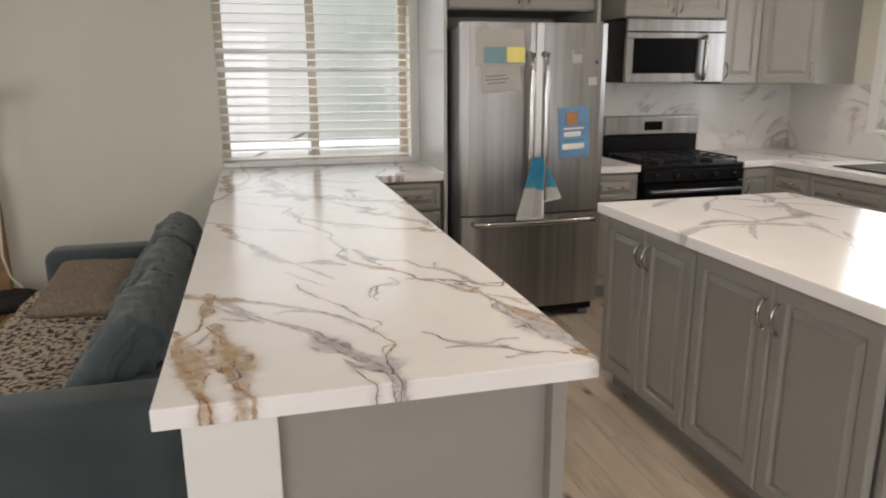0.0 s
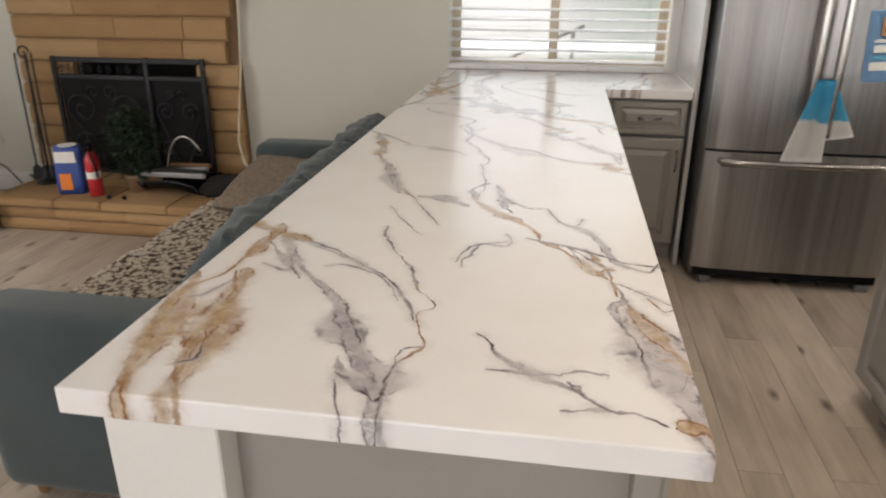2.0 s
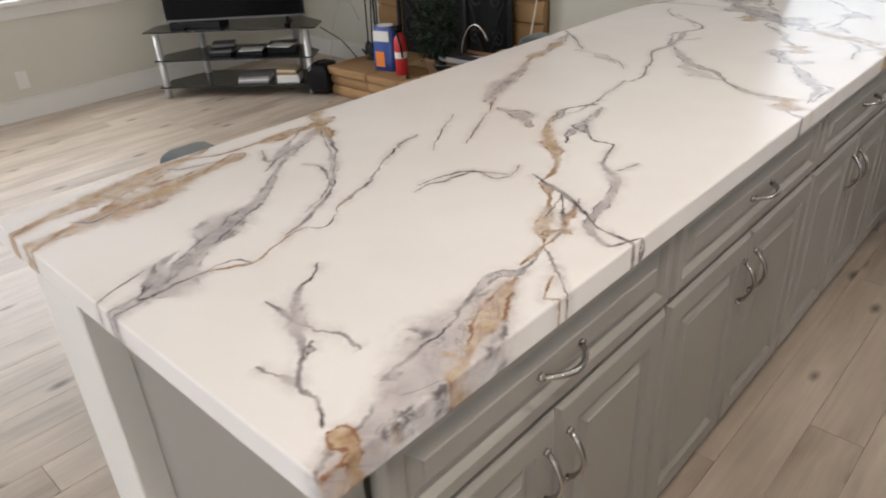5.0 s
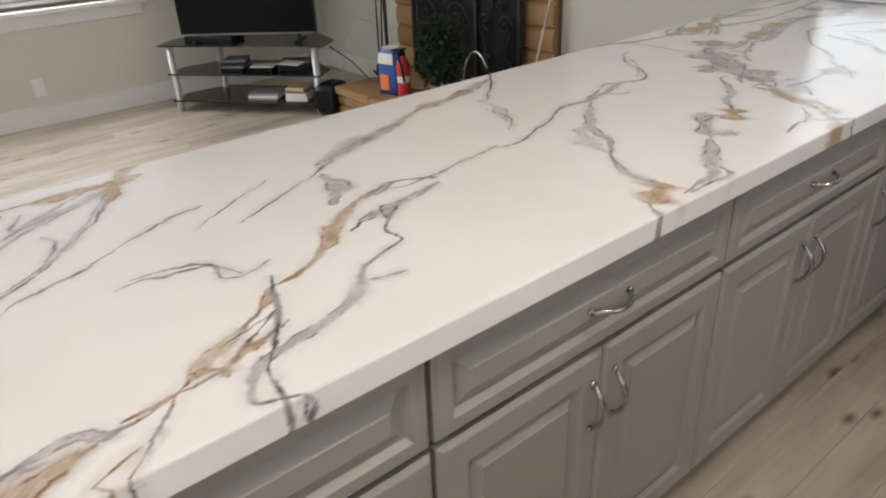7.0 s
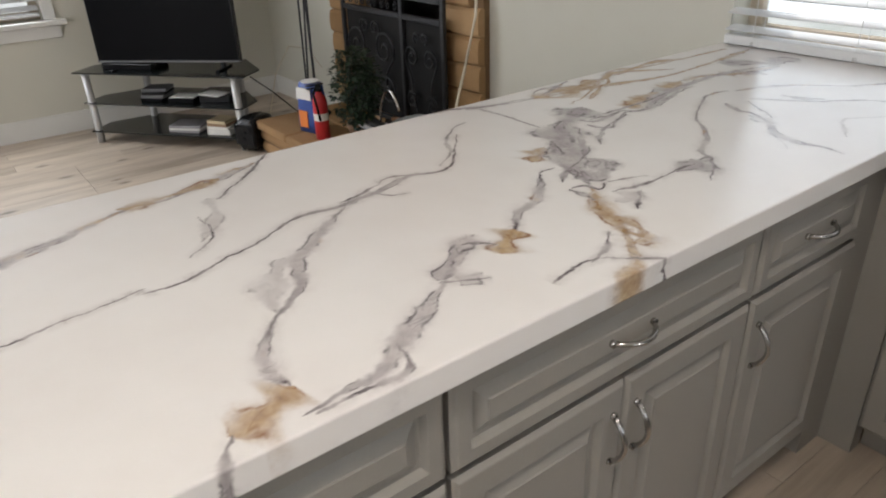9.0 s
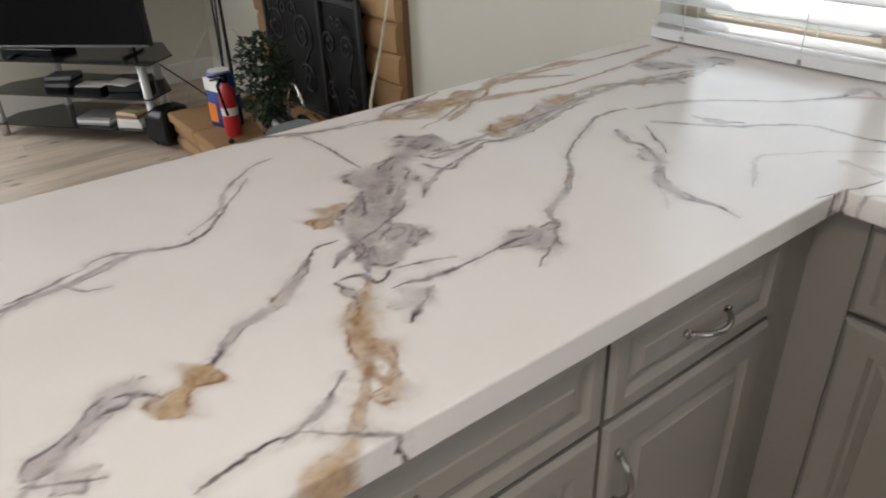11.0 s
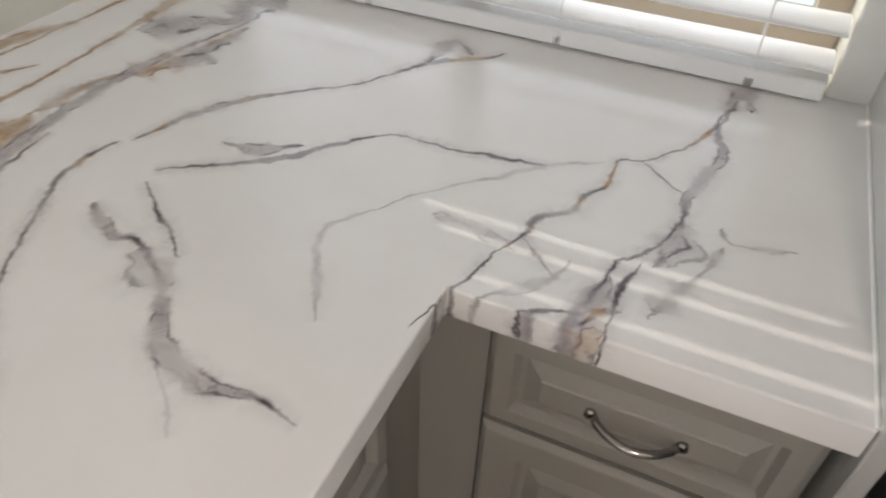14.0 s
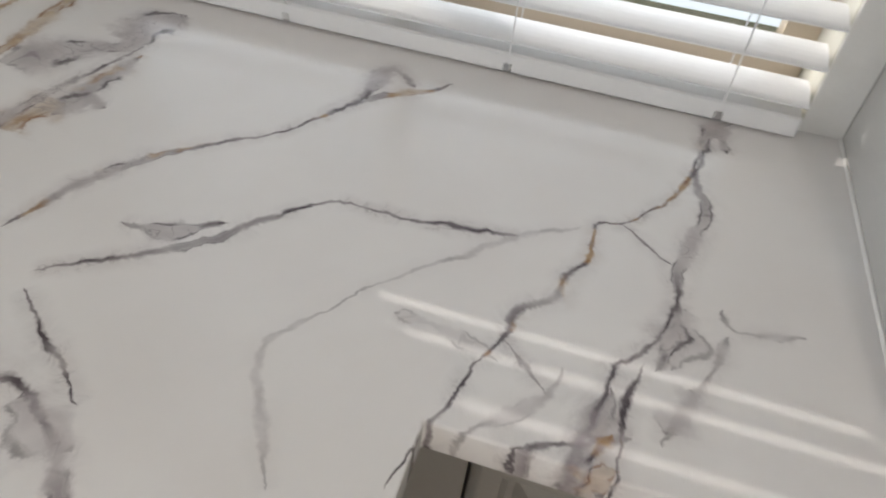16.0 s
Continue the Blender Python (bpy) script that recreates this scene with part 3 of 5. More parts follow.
vein(3, 4, 0, (0.385, 1.463), (0.432, 1.461), (0.466, 1.458), (0.492, 1.462), (0.524, 1.477), (0.57, 1.474))
vein(9, 8, 0, (0.509, 1.447), (0.53, 1.423))
vein(2, 5, -0.4, (0.499, 1.371), (0.565, 1.384))
vein(5, 16, 1, (0.258, 2.342), (0.28, 2.266), (0.337, 2.185), (0.393, 2.134), (0.439, 2.068), (0.447, 2.011))
vein(2, 12, 0.8, (0.447, 2.011), (0.491, 1.973), (0.53, 1.911), (0.557, 1.86), (0.59, 1.82))
vein(3, 9, 0, (0.315, 2.431), (0.345, 2.315), (0.408, 2.239), (0.442, 2.238), (0.464, 2.225), (0.491, 2.141), (0.549, 2.092), (0.574, 2.039), (0.589, 1.972), (0.601, 1.92), (0.639, 1.883), (0.669, 1.876), (0.685, 1.909), (0.711, 1.963))
vein(0, 4, 0, (0.512, 1.976), (0.556, 1.957), (0.604, 1.922))
vein(1, 5, 0, (0.505, 1.984), (0.595, 1.868))
vein(8, 3, 0, (0.512, 1.976), (0.539, 1.893))
vein(9, 9, 0.95, (0.567, 1.841), (0.582, 1.869), (0.602, 1.874))
vein(7, 3, 0.5, (0.59, 1.82), (0.634, 1.775), (0.684, 1.735), (0.731, 1.698))
vein(5, 3.5, 0.95, (0.649, 1.754), (0.673, 1.701), (0.685, 1.707), (0.739, 1.734))
vein(9, 2.5, 0, (0.532, 2.125), (0.546, 2.184))
vein(4, 3, 0, (0.258, 2.342), (0.286, 2.386), (0.264, 2.55), (0.246, 2.652))
vein(1, 9, 0, (0.345, 2.315), (0.348, 2.254), (0.381, 2.192))
vein(4, 4, 0.3, (0.37, 2.047), (0.388, 1.996), (0.373, 1.968), (0.33, 1.976), (0.315, 1.954), (0.31, 1.903), (0.295, 1.876), (0.302, 1.831))
vein(0, 14, 0.5, (-0.172, 3.013), (-0.089, 2.791), (-0.09, 2.714), (-0.001, 2.512), (0.049, 2.37), (0.119, 2.264))
vein(1, 18, 0.95, (-0.102, 2.699), (-0.098, 2.762), (-0.126, 2.916))
vein(2, 3, 0, (0.119, 2.264), (0.151, 2.194), (0.217, 2.067))
vein(6, 26, -0.2, (0.121, 2.29), (0.201, 2.276), (0.264, 2.224))
vein(3, 2.5, 0, (0.066, 2.201), (0.129, 2.089), (0.192, 1.998))
vein(8, 3, 0, (0.034, 2.81), (0.132, 2.802), (0.195, 2.736))
vein(3, 5, 0, (-0.238, 3.087), (-0.195, 3.045), (-0.109, 2.962), (-0.021, 2.867))
vein(7, 7, 0, (-0.029, 3.471), (0.138, 3.32), (0.129, 3.227), (0.151, 3.145), (0.169, 3.043), (0.162, 2.945), (0.216, 2.842), (0.232, 2.786), (0.264, 2.704), (0.265, 2.642))
vein(6, 15, 0.1, (0.173, 3.047), (0.22, 2.986), (0.28, 2.913), (0.321, 2.867), (0.387, 2.841), (0.431, 2.8), (0.466, 2.756), (0.523, 2.72), (0.572, 2.708), (0.602, 2.717))
vein(0, 40, 1, (0.614, 2.718), (0.633, 2.675), (0.644, 2.622))
vein(9, 8, 0, (0.646, 2.625), (0.684, 2.601), (0.735, 2.569))
vein(5, 17, 0.1, (0.46, 3.111), (0.493, 3.058), (0.531, 3.002), (0.576, 2.936), (0.623, 2.86), (0.653, 2.813), (0.66, 2.762), (0.668, 2.703))
vein(6, 4, 0, (0.525, 3.005), (0.566, 3.073))
vein(1, 7, 0, (0.613, 2.867), (0.671, 2.844), (0.672, 2.777), (0.673, 2.717))
vein(1, 40, 0, (0.02, 3.856), (0.063, 3.777), (0.093, 3.704), (0.166, 3.632), (0.254, 3.565), (0.344, 3.498), (0.406, 3.46))
vein(8, 15, 1, (0.186, 3.551), (0.219, 3.501), (0.234, 3.467))
vein(4, 19, 0.95, (0.412, 3.456), (0.467, 3.413), (0.53, 3.375), (0.581, 3.352), (0.633, 3.312), (0.675, 3.273), (0.688, 3.245), (0.713, 3.191))
vein(8, 14, 0.95, (0.58, 3.351), (0.622, 3.355))
vein(8, 6, 0, (0.396, 3.418), (0.407, 3.45), (0.437, 3.458), (0.419, 3.491))
vein(7, 8, 0, (0.394, 3.412), (0.434, 3.416), (0.467, 3.413))
vein(0, 12, 0.2, (0.293, 3.479), (0.298, 3.433), (0.35, 3.383), (0.395, 3.327), (0.408, 3.275), (0.428, 3.244), (0.465, 3.212), (0.48, 3.18), (0.514, 3.141))
vein(2, 16, 0.9, (0.462, 3.21), (0.479, 3.18), (0.512, 3.138))
vein(7, 20, 0, (0.427, 3.143), (0.446, 3.107), (0.469, 3.072), (0.494, 3.04), (0.515, 3.005))
vein(9, 6, 0.2, (0.448, 3.106), (0.46, 3.13), (0.483, 3.151))
vein(6, 4, 0, (0.08, 3.649), (-0.01, 3.653), (-0.142, 3.647), (-0.199, 3.61), (-0.208, 3.551), (-0.217, 3.492))
vein(8, 6, 0.2, (-0.212, 3.563), (-0.19, 3.619), (-0.137, 3.753), (-0.14, 3.857), (-0.187, 3.984), (-0.208, 4.04))
vein(7, 26, 1, (-0.125, 3.818), (-0.146, 3.907), (-0.143, 3.969), (-0.123, 4.02), (-0.147, 4.089), (-0.162, 4.174))
vein(9, 16, 0.9, (-0.162, 4.174), (-0.168, 4.274), (-0.184, 4.411), (-0.149, 4.527))
vein(2, 9, 0.75, (-0.022, 3.85), (-0.053, 3.949), (-0.146, 4.124), (-0.199, 4.243), (-0.167, 4.312), (-0.153, 4.443), (-0.146, 4.615), (-0.141, 4.755))
vein(6, 28, 0.65, (0.1, 3.942), (0.072, 4.054), (0.05, 4.142), (0.03, 4.272))
vein(1, 16, 0.5, (0.03, 4.272), (0.039, 4.38), (0.099, 4.475), (0.12, 4.602), (0.125, 4.643))
vein(7, 8, 0, (0.133, 3.747), (0.186, 3.766), (0.165, 3.824), (0.13, 3.894), (0.144, 3.956), (0.135, 4.044), (0.098, 4.164), (0.086, 4.25))
vein(5, 5, 0, (0.109, 3.784), (0.116, 3.848))
vein(0, 7, 0.25, (0.548, 3.648), (0.521, 3.702), (0.476, 3.759), (0.428, 3.794), (0.398, 3.857), (0.337, 3.934), (0.277, 3.989), (0.221, 4.087), (0.174, 4.19), (0.183, 4.271))
vein(7, 26, 0, (0.475, 3.644), (0.47, 3.711), (0.471, 3.767))
vein(0, 4, 0, (0.419, 3.498), (0.432, 3.538), (0.451, 3.584))
vein(9, 5, 0, (0.459, 3.462), (0.468, 3.521), (0.474, 3.587), (0.469, 3.655), (0.47, 3.711))
vein(3, 5, 0, (0.493, 3.506), (0.545, 3.438))
vein(1, 12, 0, (0.253, 4.152), (0.316, 4.118), (0.349, 4.123), (0.42, 4.075), (0.467, 4.018), (0.534, 3.991), (0.585, 3.997), (0.644, 3.991))
vein(4, 4, 0, (0.41, 4.12), (0.358, 4.156), (0.278, 4.216))
vein(2, 3, -0.6, (0.464, 4.015), (0.552, 3.93))
vein(1, 4, 0, (0.157, 3.037), (0.143, 3.095), (0.128, 3.136), (0.103, 3.181), (0.125, 3.233))
vein(4, 2.5, 0, (0.146, 3.11), (0.193, 3.136), (0.204, 3.178))
vein(2, 6, -0.4, (0.126, 3.302), (0.079, 3.366), (0.005, 3.416), (-0.065, 3.489), (-0.088, 3.546))
vein(7, 4, 0, (0.634, 3.128), (0.621, 3.189), (0.625, 3.237), (0.647, 3.263), (0.665, 3.286), (0.702, 3.333))
vein(1, 6, 0, (0.569, 3.33), (0.606, 3.279), (0.628, 3.222))
vein(3, 7, 0.3, (0.196, 4.278), (0.215, 4.342), (0.243, 4.404), (0.279, 4.454), (0.333, 4.506), (0.382, 4.548), (0.419, 4.608), (0.454, 4.662), (0.49, 4.703), (0.532, 4.731), (0.556, 4.763))
vein(7, 16, 0, (0.453, 4.665), (0.461, 4.759), (0.51, 4.73))
vein(2, 6, 0, (0.266, 4.234), (0.309, 4.264), (0.353, 4.295), (0.408, 4.336), (0.433, 4.375), (0.468, 4.416), (0.508, 4.454), (0.55, 4.453), (0.604, 4.456), (0.65, 4.462), (0.721, 4.473))
vein(9, 16, 0, (0.309, 4.33), (0.366, 4.338), (0.408, 4.37))
vein(8, 5, -0.6, (0.593, 4.1), (0.547, 4.18), (0.525, 4.226), (0.541, 4.261), (0.584, 4.33), (0.639, 4.391), (0.71, 4.463), (0.787, 4.52))
vein(9, 5, 0.4, (0.719, 4.277), (0.737, 4.32), (0.745, 4.363), (0.778, 4.397), (0.781, 4.429), (0.801, 4.465), (0.803, 4.527), (0.831, 4.544), (0.881, 4.61), (0.913, 4.693), (0.934, 4.779))
vein(3, 2.5, 0.2, (0.831, 4.544), (0.867, 4.511), (0.894, 4.493))
vein(1, 3, 0, (0.737, 4.32), (0.765, 4.294), (0.791, 4.273))
vein(6, 4, 0, (0.68, 4.134), (0.696, 4.192), (0.706, 4.229), (0.722, 4.287))
vein(7, 8, 0, (0.923, 4.759), (0.914, 4.68), (0.93, 4.613), (0.915, 4.541), (0.901, 4.486), (0.904, 4.433), (0.879, 4.366), (0.849, 4.326), (0.839, 4.274), (0.826, 4.221), (0.812, 4.163))
vein(4, 4, 0.2, (0.875, 4.342), (0.863, 4.296), (0.864, 4.24), (0.865, 4.18))
vein(6, 16, 0, (0.907, 4.434), (0.9, 4.382), (0.886, 4.339))
vein(2, 18, 0.1, (0.849, 4.298), (0.837, 4.248), (0.831, 4.222), (0.818, 4.164))
vein(4, 6, -0.5, (0.951, 4.442), (0.969, 4.416), (1.038, 4.434))
vein(5, 8, -0.5, (0.957, 4.404), (0.92, 4.304), (0.898, 4.252))
vein(8, 10, 0.5, (0.817, 4.173), (0.843, 4.227), (0.853, 4.248))
vein(3, 8, 0, (0.724, 4.164), (0.773, 4.198), (0.793, 4.212), (0.818, 4.225), (0.871, 4.253))
vein(5, 8, -0.5, (0.697, 4.178), (0.74, 4.219), (0.783, 4.26), (0.802, 4.308))
vein(3, 18, 0, (0.919, 4.751), (0.938, 4.811), (0.954, 4.751))
vein(2, 34, 0.9, (-0.21, 1.736), (-0.194, 1.678), (-0.153, 1.527), (-0.131, 1.379), (-0.117, 1.321), (-0.103, 1.263))
vein(0, 46, 0.95, (-0.119, 1.766), (-0.085, 1.575), (-0.058, 1.453), (-0.051, 1.329), (-0.048, 1.269))
vein(4, 5, 0.2, (-0.175, 1.616), (-0.142, 1.643), (-0.123, 1.723))
vein(4, 18, 0.7, (-0.234, 2.032), (-0.183, 2.001), (-0.109, 1.956), (-0.044, 1.931))
vein(6, 9, 0, (-0.135, 1.911), (-0.039, 1.786), (0, 1.73))
vein(1, 40, -0.25, (0.109, 1.609), (0.145, 1.54), (0.189, 1.486), (0.237, 1.413), (0.253, 1.365))
vein(4, 9, 0, (0.158, 1.461), (0.182, 1.413), (0.22, 1.39), (0.238, 1.348), (0.262, 1.293))
vein(5, 4, 0, (0.257, 1.28), (0.255, 1.34), (0.25, 1.489), (0.284, 1.511))
vein(7, 7, -0.4, (-0.107, 1.949), (0.054, 1.854), (0.152, 1.768), (0.209, 1.663))
vein(9, 4, 0, (0.283, 1.861), (0.308, 1.956), (0.388, 1.998))
vein(7, 6, 0.1, (0.413, 2.026), (0.54, 1.97), (0.61, 1.921), (0.677, 1.905), (0.735, 1.891))
vein(6, 7, 0.5, (0.542, 1.989), (0.588, 1.854), (0.598, 1.751))
vein(4, 26, 1, (-0.13, 3.829), (-0.15, 3.944))
vein(5, 24, 1, (-0.11, 3.94), (-0.14, 4.033), (-0.163, 4.106))
vein(3, 30, 1, (0.112, 3.936), (0.082, 4.012), (0.057, 4.076))
vein(8, 26, -0.1, (0.136, 3.971), (0.098, 4.071), (0.058, 4.179))
vein(0, 70, -0.05, (0.042, 3.855), (0.069, 3.762), (0.11, 3.682), (0.169, 3.618))
vein(2, 40, 0, (0.304, 3.577), (0.351, 3.56), (0.392, 3.508), (0.345, 3.499))
vein(9, 24, 0, (0.164, 3.601), (0.264, 3.516), (0.357, 3.482))
vein(5, 28, 1, (0.19, 3.53), (0.23, 3.472))
vein(5, 10, 1, (0.441, 3.434), (0.5, 3.385))
vein(0, 20, 0.7, (0.539, 3.385), (0.589, 3.378), (0.63, 3.351), (0.625, 3.327))
vein(6, 26, -0.45, (0.497, 3.438), (0.499, 3.471), (0.488, 3.511))
vein(3, 30, 0.9, (0.461, 3.211), (0.479, 3.18), (0.513, 3.136))
vein(8, 24, -0.3, (0.543, 3.071), (0.544, 3.05), (0.553, 3.023))
vein(4, 30, -0.2, (0.448, 3.726), (0.503, 3.708), (0.48, 3.749))
vein(3, 9, 0.15, (0.14, 3.715), (0.275, 3.588), (0.327, 3.479), (0.361, 3.431))
vein(3, 12, 0.95, (-0.077, 4.799), (-0.038, 4.328), (-0.094, 4.063), (-0.121, 3.86))
vein(9, 12, -0.05, (0.111, 4.667), (0.057, 4.385), (0.097, 4.018), (0.099, 3.847))
vein(2, 20, -0.5, (-0.039, 2.853), (0.044, 2.84), (0.146, 2.776))
vein(7, 24, -0.35, (0.07, 2.307), (0.021, 2.399), (-0.01, 2.501), (-0.03, 2.611))
vein(9, 8, 0.2, (0.277, 2.277), (0.274, 2.319), (0.25, 2.369), (0.293, 2.444))
vein(8, 16, 0, (0.378, 2.263), (0.343, 2.294), (0.332, 2.34))
vein(4, 30, -0.45, (0.294, 2.855), (0.373, 2.794), (0.44, 2.776))
vein(0, 44, 0, (-0.033, 4.548), (0.025, 4.612), (0.091, 4.662), (0.083, 4.717), (0.115, 4.776))
vein(2, 34, 1, (0.072, 4.424), (0.088, 4.465), (0.106, 4.496))
vein(4, 28, -0.1, (0.113, 4.469), (0.126, 4.512), (0.155, 4.51))
vein(5, 30, -0.4, (0.36, 4.112), (0.391, 4.088), (0.43, 4.079))
vein(1, 30, -0.45, (0.913, 4.428), (0.911, 4.386), (0.901, 4.345))
vein(9, 20, -0.5, (0.921, 4.324), (0.902, 4.268))
vein(0, 14, 0.6, (0.80, 4.17), (0.835, 4.20), (0.86, 4.215))
vein(4, 12, -0.55, (0.627, 4.313), (0.688, 4.309), (0.738, 4.291))

vein(6, 11, 1, (-0.078, 4.385), (-0.134, 4.298), (-0.182, 4.218), (-0.155, 4.159), (-0.109, 4.11), (-0.091, 4.052), (-0.068, 4.021), (-0.02, 3.93))
vein(2, 7, -0.05, (0.09, 3.76), (0.128, 3.785), (0.118, 3.86), (0.114, 3.908), (0.15, 3.953), (0.102, 4.079), (0.066, 4.26))
vein(8, 7, 0, (0.26, 3.66), (0.209, 3.711), (0.171, 3.789), (0.154, 3.847), (0.14, 3.892))
vein(0, 5, 0, (-0.178, 3.614), (-0.152, 3.705), (-0.151, 3.776), (-0.139, 3.823), (-0.184, 3.883), (-0.183, 3.983))
vein(9, 22, 1, (-0.146, 3.842), (-0.106, 3.866), (-0.087, 3.898), (-0.094, 3.968))


def smooth_line(p, n=6):
    """A rounded line through the points."""
    q = np.vstack([2 * p[0] - p[1], p, 2 * p[-1] - p[-2]])
    out = []
    for i in range(1, len(q) - 2):
        a, b, c, d = q[i - 1:i + 3]
        for s in np.linspace(0, 1, n, endpoint=False):
            out.append(0.5 * ((2 * b) + (c - a) * s + (2 * a - 5 * b + 4 * c - d) * s ** 2 + (3 * b - a - 3 * c + d) * s ** 3))
    out.append(q[-2])
    return np.array(out)


def vein_fields(xy, slots):
    """For each slot: signed distance to its nearest vein, the width there and the tone."""
    fields = []
    for veins in slots:
        best = np.full(len(xy), 9.0)
        f = np.zeros((len(xy), 3))
        f[:, 0] = 1.0
        for width, tone, pts in veins:
            line = smooth_line(pts)
            seg = line[1:] - line[:-1]
            size = np.maximum(np.linalg.norm(seg, axis=1), 1e-6)
            run = np.concatenate([[0], np.cumsum(size)])
            near = np.full(len(xy), 9.0)
            for i in range(len(seg)):
                d = xy - line[i]
                s = np.clip((d @ seg[i]) / size[i] ** 2, 0, 1)
                off = d - s[:, None] * seg[i]
                r = np.hypot(off[:, 0], off[:, 1])
                side = np.where(seg[i][0] * d[:, 1] - seg[i][1] * d[:, 0] < 0, -1.0, 1.0)
                hit = (r < near) & (r < best)
                near[hit] = r[hit]
                u = (run[i] + s * size[i]) / run[-1]
                full = np.clip(np.minimum(u, 1 - u) / 0.12, 0.0, 1) ** 0.5 * (0.65 + 0.35 * np.sin(9 * u + 40 * width + tone * 3 + len(pts)))
                f[hit, 0] = (side * r)[hit]
                f[hit, 1] = (width * full)[hit]
                f[hit, 2] = tone
            best = np.minimum(best, near)
        f[np.abs(f[:, 0]) > np.maximum(0.045, 3.0 * f[:, 1]), 1] = 0.0
        fields.append(f)
    return fields


def step(t, v, lo, hi, top=1.0):
    """Smoothly from 0 at lo to top at hi."""
    k = t.nodes.new("ShaderNodeMapRange")
    k.interpolation_type = "SMOOTHSTEP"
    t.links.new(v, k.inputs[0])
    for i, q in ((1, lo), (2, hi), (3, 0.0), (4, top)):
        k.inputs[i].default_value = q
    return k.outputs[0]


def marble_material(name, slots):
    """White porcelain slab: grey and gold veins from the stored fields, frayed by noise."""
    m = bpy.data.materials.new(name)
    t, n, l, p = nodes_of(m)
    vec = place(t)
    fray = noise_tex(t, 58, 3, 0.6, vec)
    wander = noise_tex(t, 13, 3, 0.55, vec)
    cloud = noise_tex(t, 3.2, 4, 0.6, vec)
    patch = noise_tex(t, 24, 4, 0.65, vec)
    mist = noise_tex(t, 9, 5, 0.7, vec, 0.8)
    thread = noise_tex(t, 17, 4, 0.6, vec, 1.0)
    threads = step(t, calc(t, "ABSOLUTE", calc(t, "SUBTRACT", thread.outputs[0], 0.5)), 0.020, 0.004)
    cracks = step(t, calc(t, "ABSOLUTE", calc(t, "SUBTRACT", noise_tex(t, 7, 3, 0.55, vec, 1.6).outputs[0], 0.5)), 0.016, 0.002)
    knots = step(t, noise_tex(t, 21, 2, 0.5, vec).outputs[0], 0.40, 0.62)
    misty = step(t, mist.outputs[0], 0.36, 0.64)
    jag = noise_tex(t, 30, 5, 0.62, vec, 0.5)
    fade = step(t, noise_tex(t, 11, 3, 0.6, vec, 0.4).outputs[0], 0.34, 0.62)
    shift = calc(t, "ADD", calc(t, "MULTIPLY_ADD", jag.outputs[0], 0.020, -0.010), calc(t, "MULTIPLY_ADD", wander.outputs[0], 0.014, -0.007))
    ragged = calc(t, "MULTIPLY_ADD", patch.outputs[0], 2.4, -1.2)
    colour = ramp(t, cloud.outputs[0], ((0.35, (0.825, 0.80, 0.785)), (0.65, (0.865, 0.85, 0.84))))
    grey = ramp(t, fray.outputs[0], ((0.30, (0.22, 0.19, 0.20)), (0.52, (0.37, 0.33, 0.34)), (0.72, (0.56, 0.52, 0.525))))
    tan = ramp(t, calc(t, "MULTIPLY_ADD", fray.outputs[0], 0.45, calc(t, "MULTIPLY", mist.outputs[0], 0.55)), ((0.30, (0.19, 0.105, 0.055)), (0.44, (0.38, 0.235, 0.115)), (0.58, (0.53, 0.385, 0.22)), (0.74, (0.66, 0.55, 0.41))))
    lilac = ramp(t, mist.outputs[0], ((0.32, (0.28, 0.245, 0.255)), (0.52, (0.43, 0.39, 0.405)), (0.68, (0.57, 0.53, 0.54))))
    pale = ramp(t, mist.outputs[0], ((0.35, (0.50, 0.475, 0.485)), (0.65, (0.62, 0.585, 0.575))))
    near_all = None
    for i in range(slots):
        a = n.new("ShaderNodeAttribute")
        a.attribute_name = "vein_%d" % i
        s = n.new("ShaderNodeSeparateXYZ")
        l.new(a.outputs["Vector"], s.inputs[0])
        d = calc(t, "ABSOLUTE", calc(t, "ADD", s.outputs[0], shift))
        on = calc(t, "MULTIPLY", step(t, s.outputs[1], 0.0001, 0.0009), step(t, s.outputs[2], -0.95, -0.02))
        w = calc(t, "MULTIPLY", s.outputs[1], calc(t, "MULTIPLY_ADD", mist.outputs[0], 1.2, 0.45))
        wide = step(t, s.outputs[1], 0.0035, 0.0065)
        rel = calc(t, "ADD", calc(t, "DIVIDE", d, calc(t, "ADD", w, 0.0003)), calc(t, "MULTIPLY", ragged, calc(t, "MULTIPLY_ADD", wide, 0.32, 0.25)))
        hard = step(t, rel, 1.5, 0.5, 0.92)
        loosely = step(t, rel, 1.7, 0.25, 0.88)
        body = calc(t, "MULTIPLY", calc(t, "ADD", calc(t, "MULTIPLY", hard, calc(t, "SUBTRACT", 1.0, wide)), calc(t, "MULTIPLY", loosely, wide)), on)
        wash = calc(t, "MULTIPLY", calc(t, "MULTIPLY", step(t, calc(t, "DIVIDE", d, calc(t, "MULTIPLY_ADD", s.outputs[1], 2.0, 0.018)), 1.0, 0.0), on), misty)
        near_all = wash if near_all is None else calc(t, "MAXIMUM", near_all, wash)
        gold = step(t, calc(t, "ADD", s.outputs[2], calc(t, "MULTIPLY_ADD", wander.outputs[0], 1.8, -0.9)), 0.42, 0.58)
        tint = blend(t, gold, blend(t, wide, grey, lilac), tan)
        colour = blend(t, calc(t, "MULTIPLY", wash, 0.58), colour, blend(t, calc(t, "MULTIPLY", gold, 0.25), pale, tan))
        colour = blend(t, calc(t, "MULTIPLY", body, calc(t, "MULTIPLY_ADD", fade, 0.44, 0.56)), colour, tint)
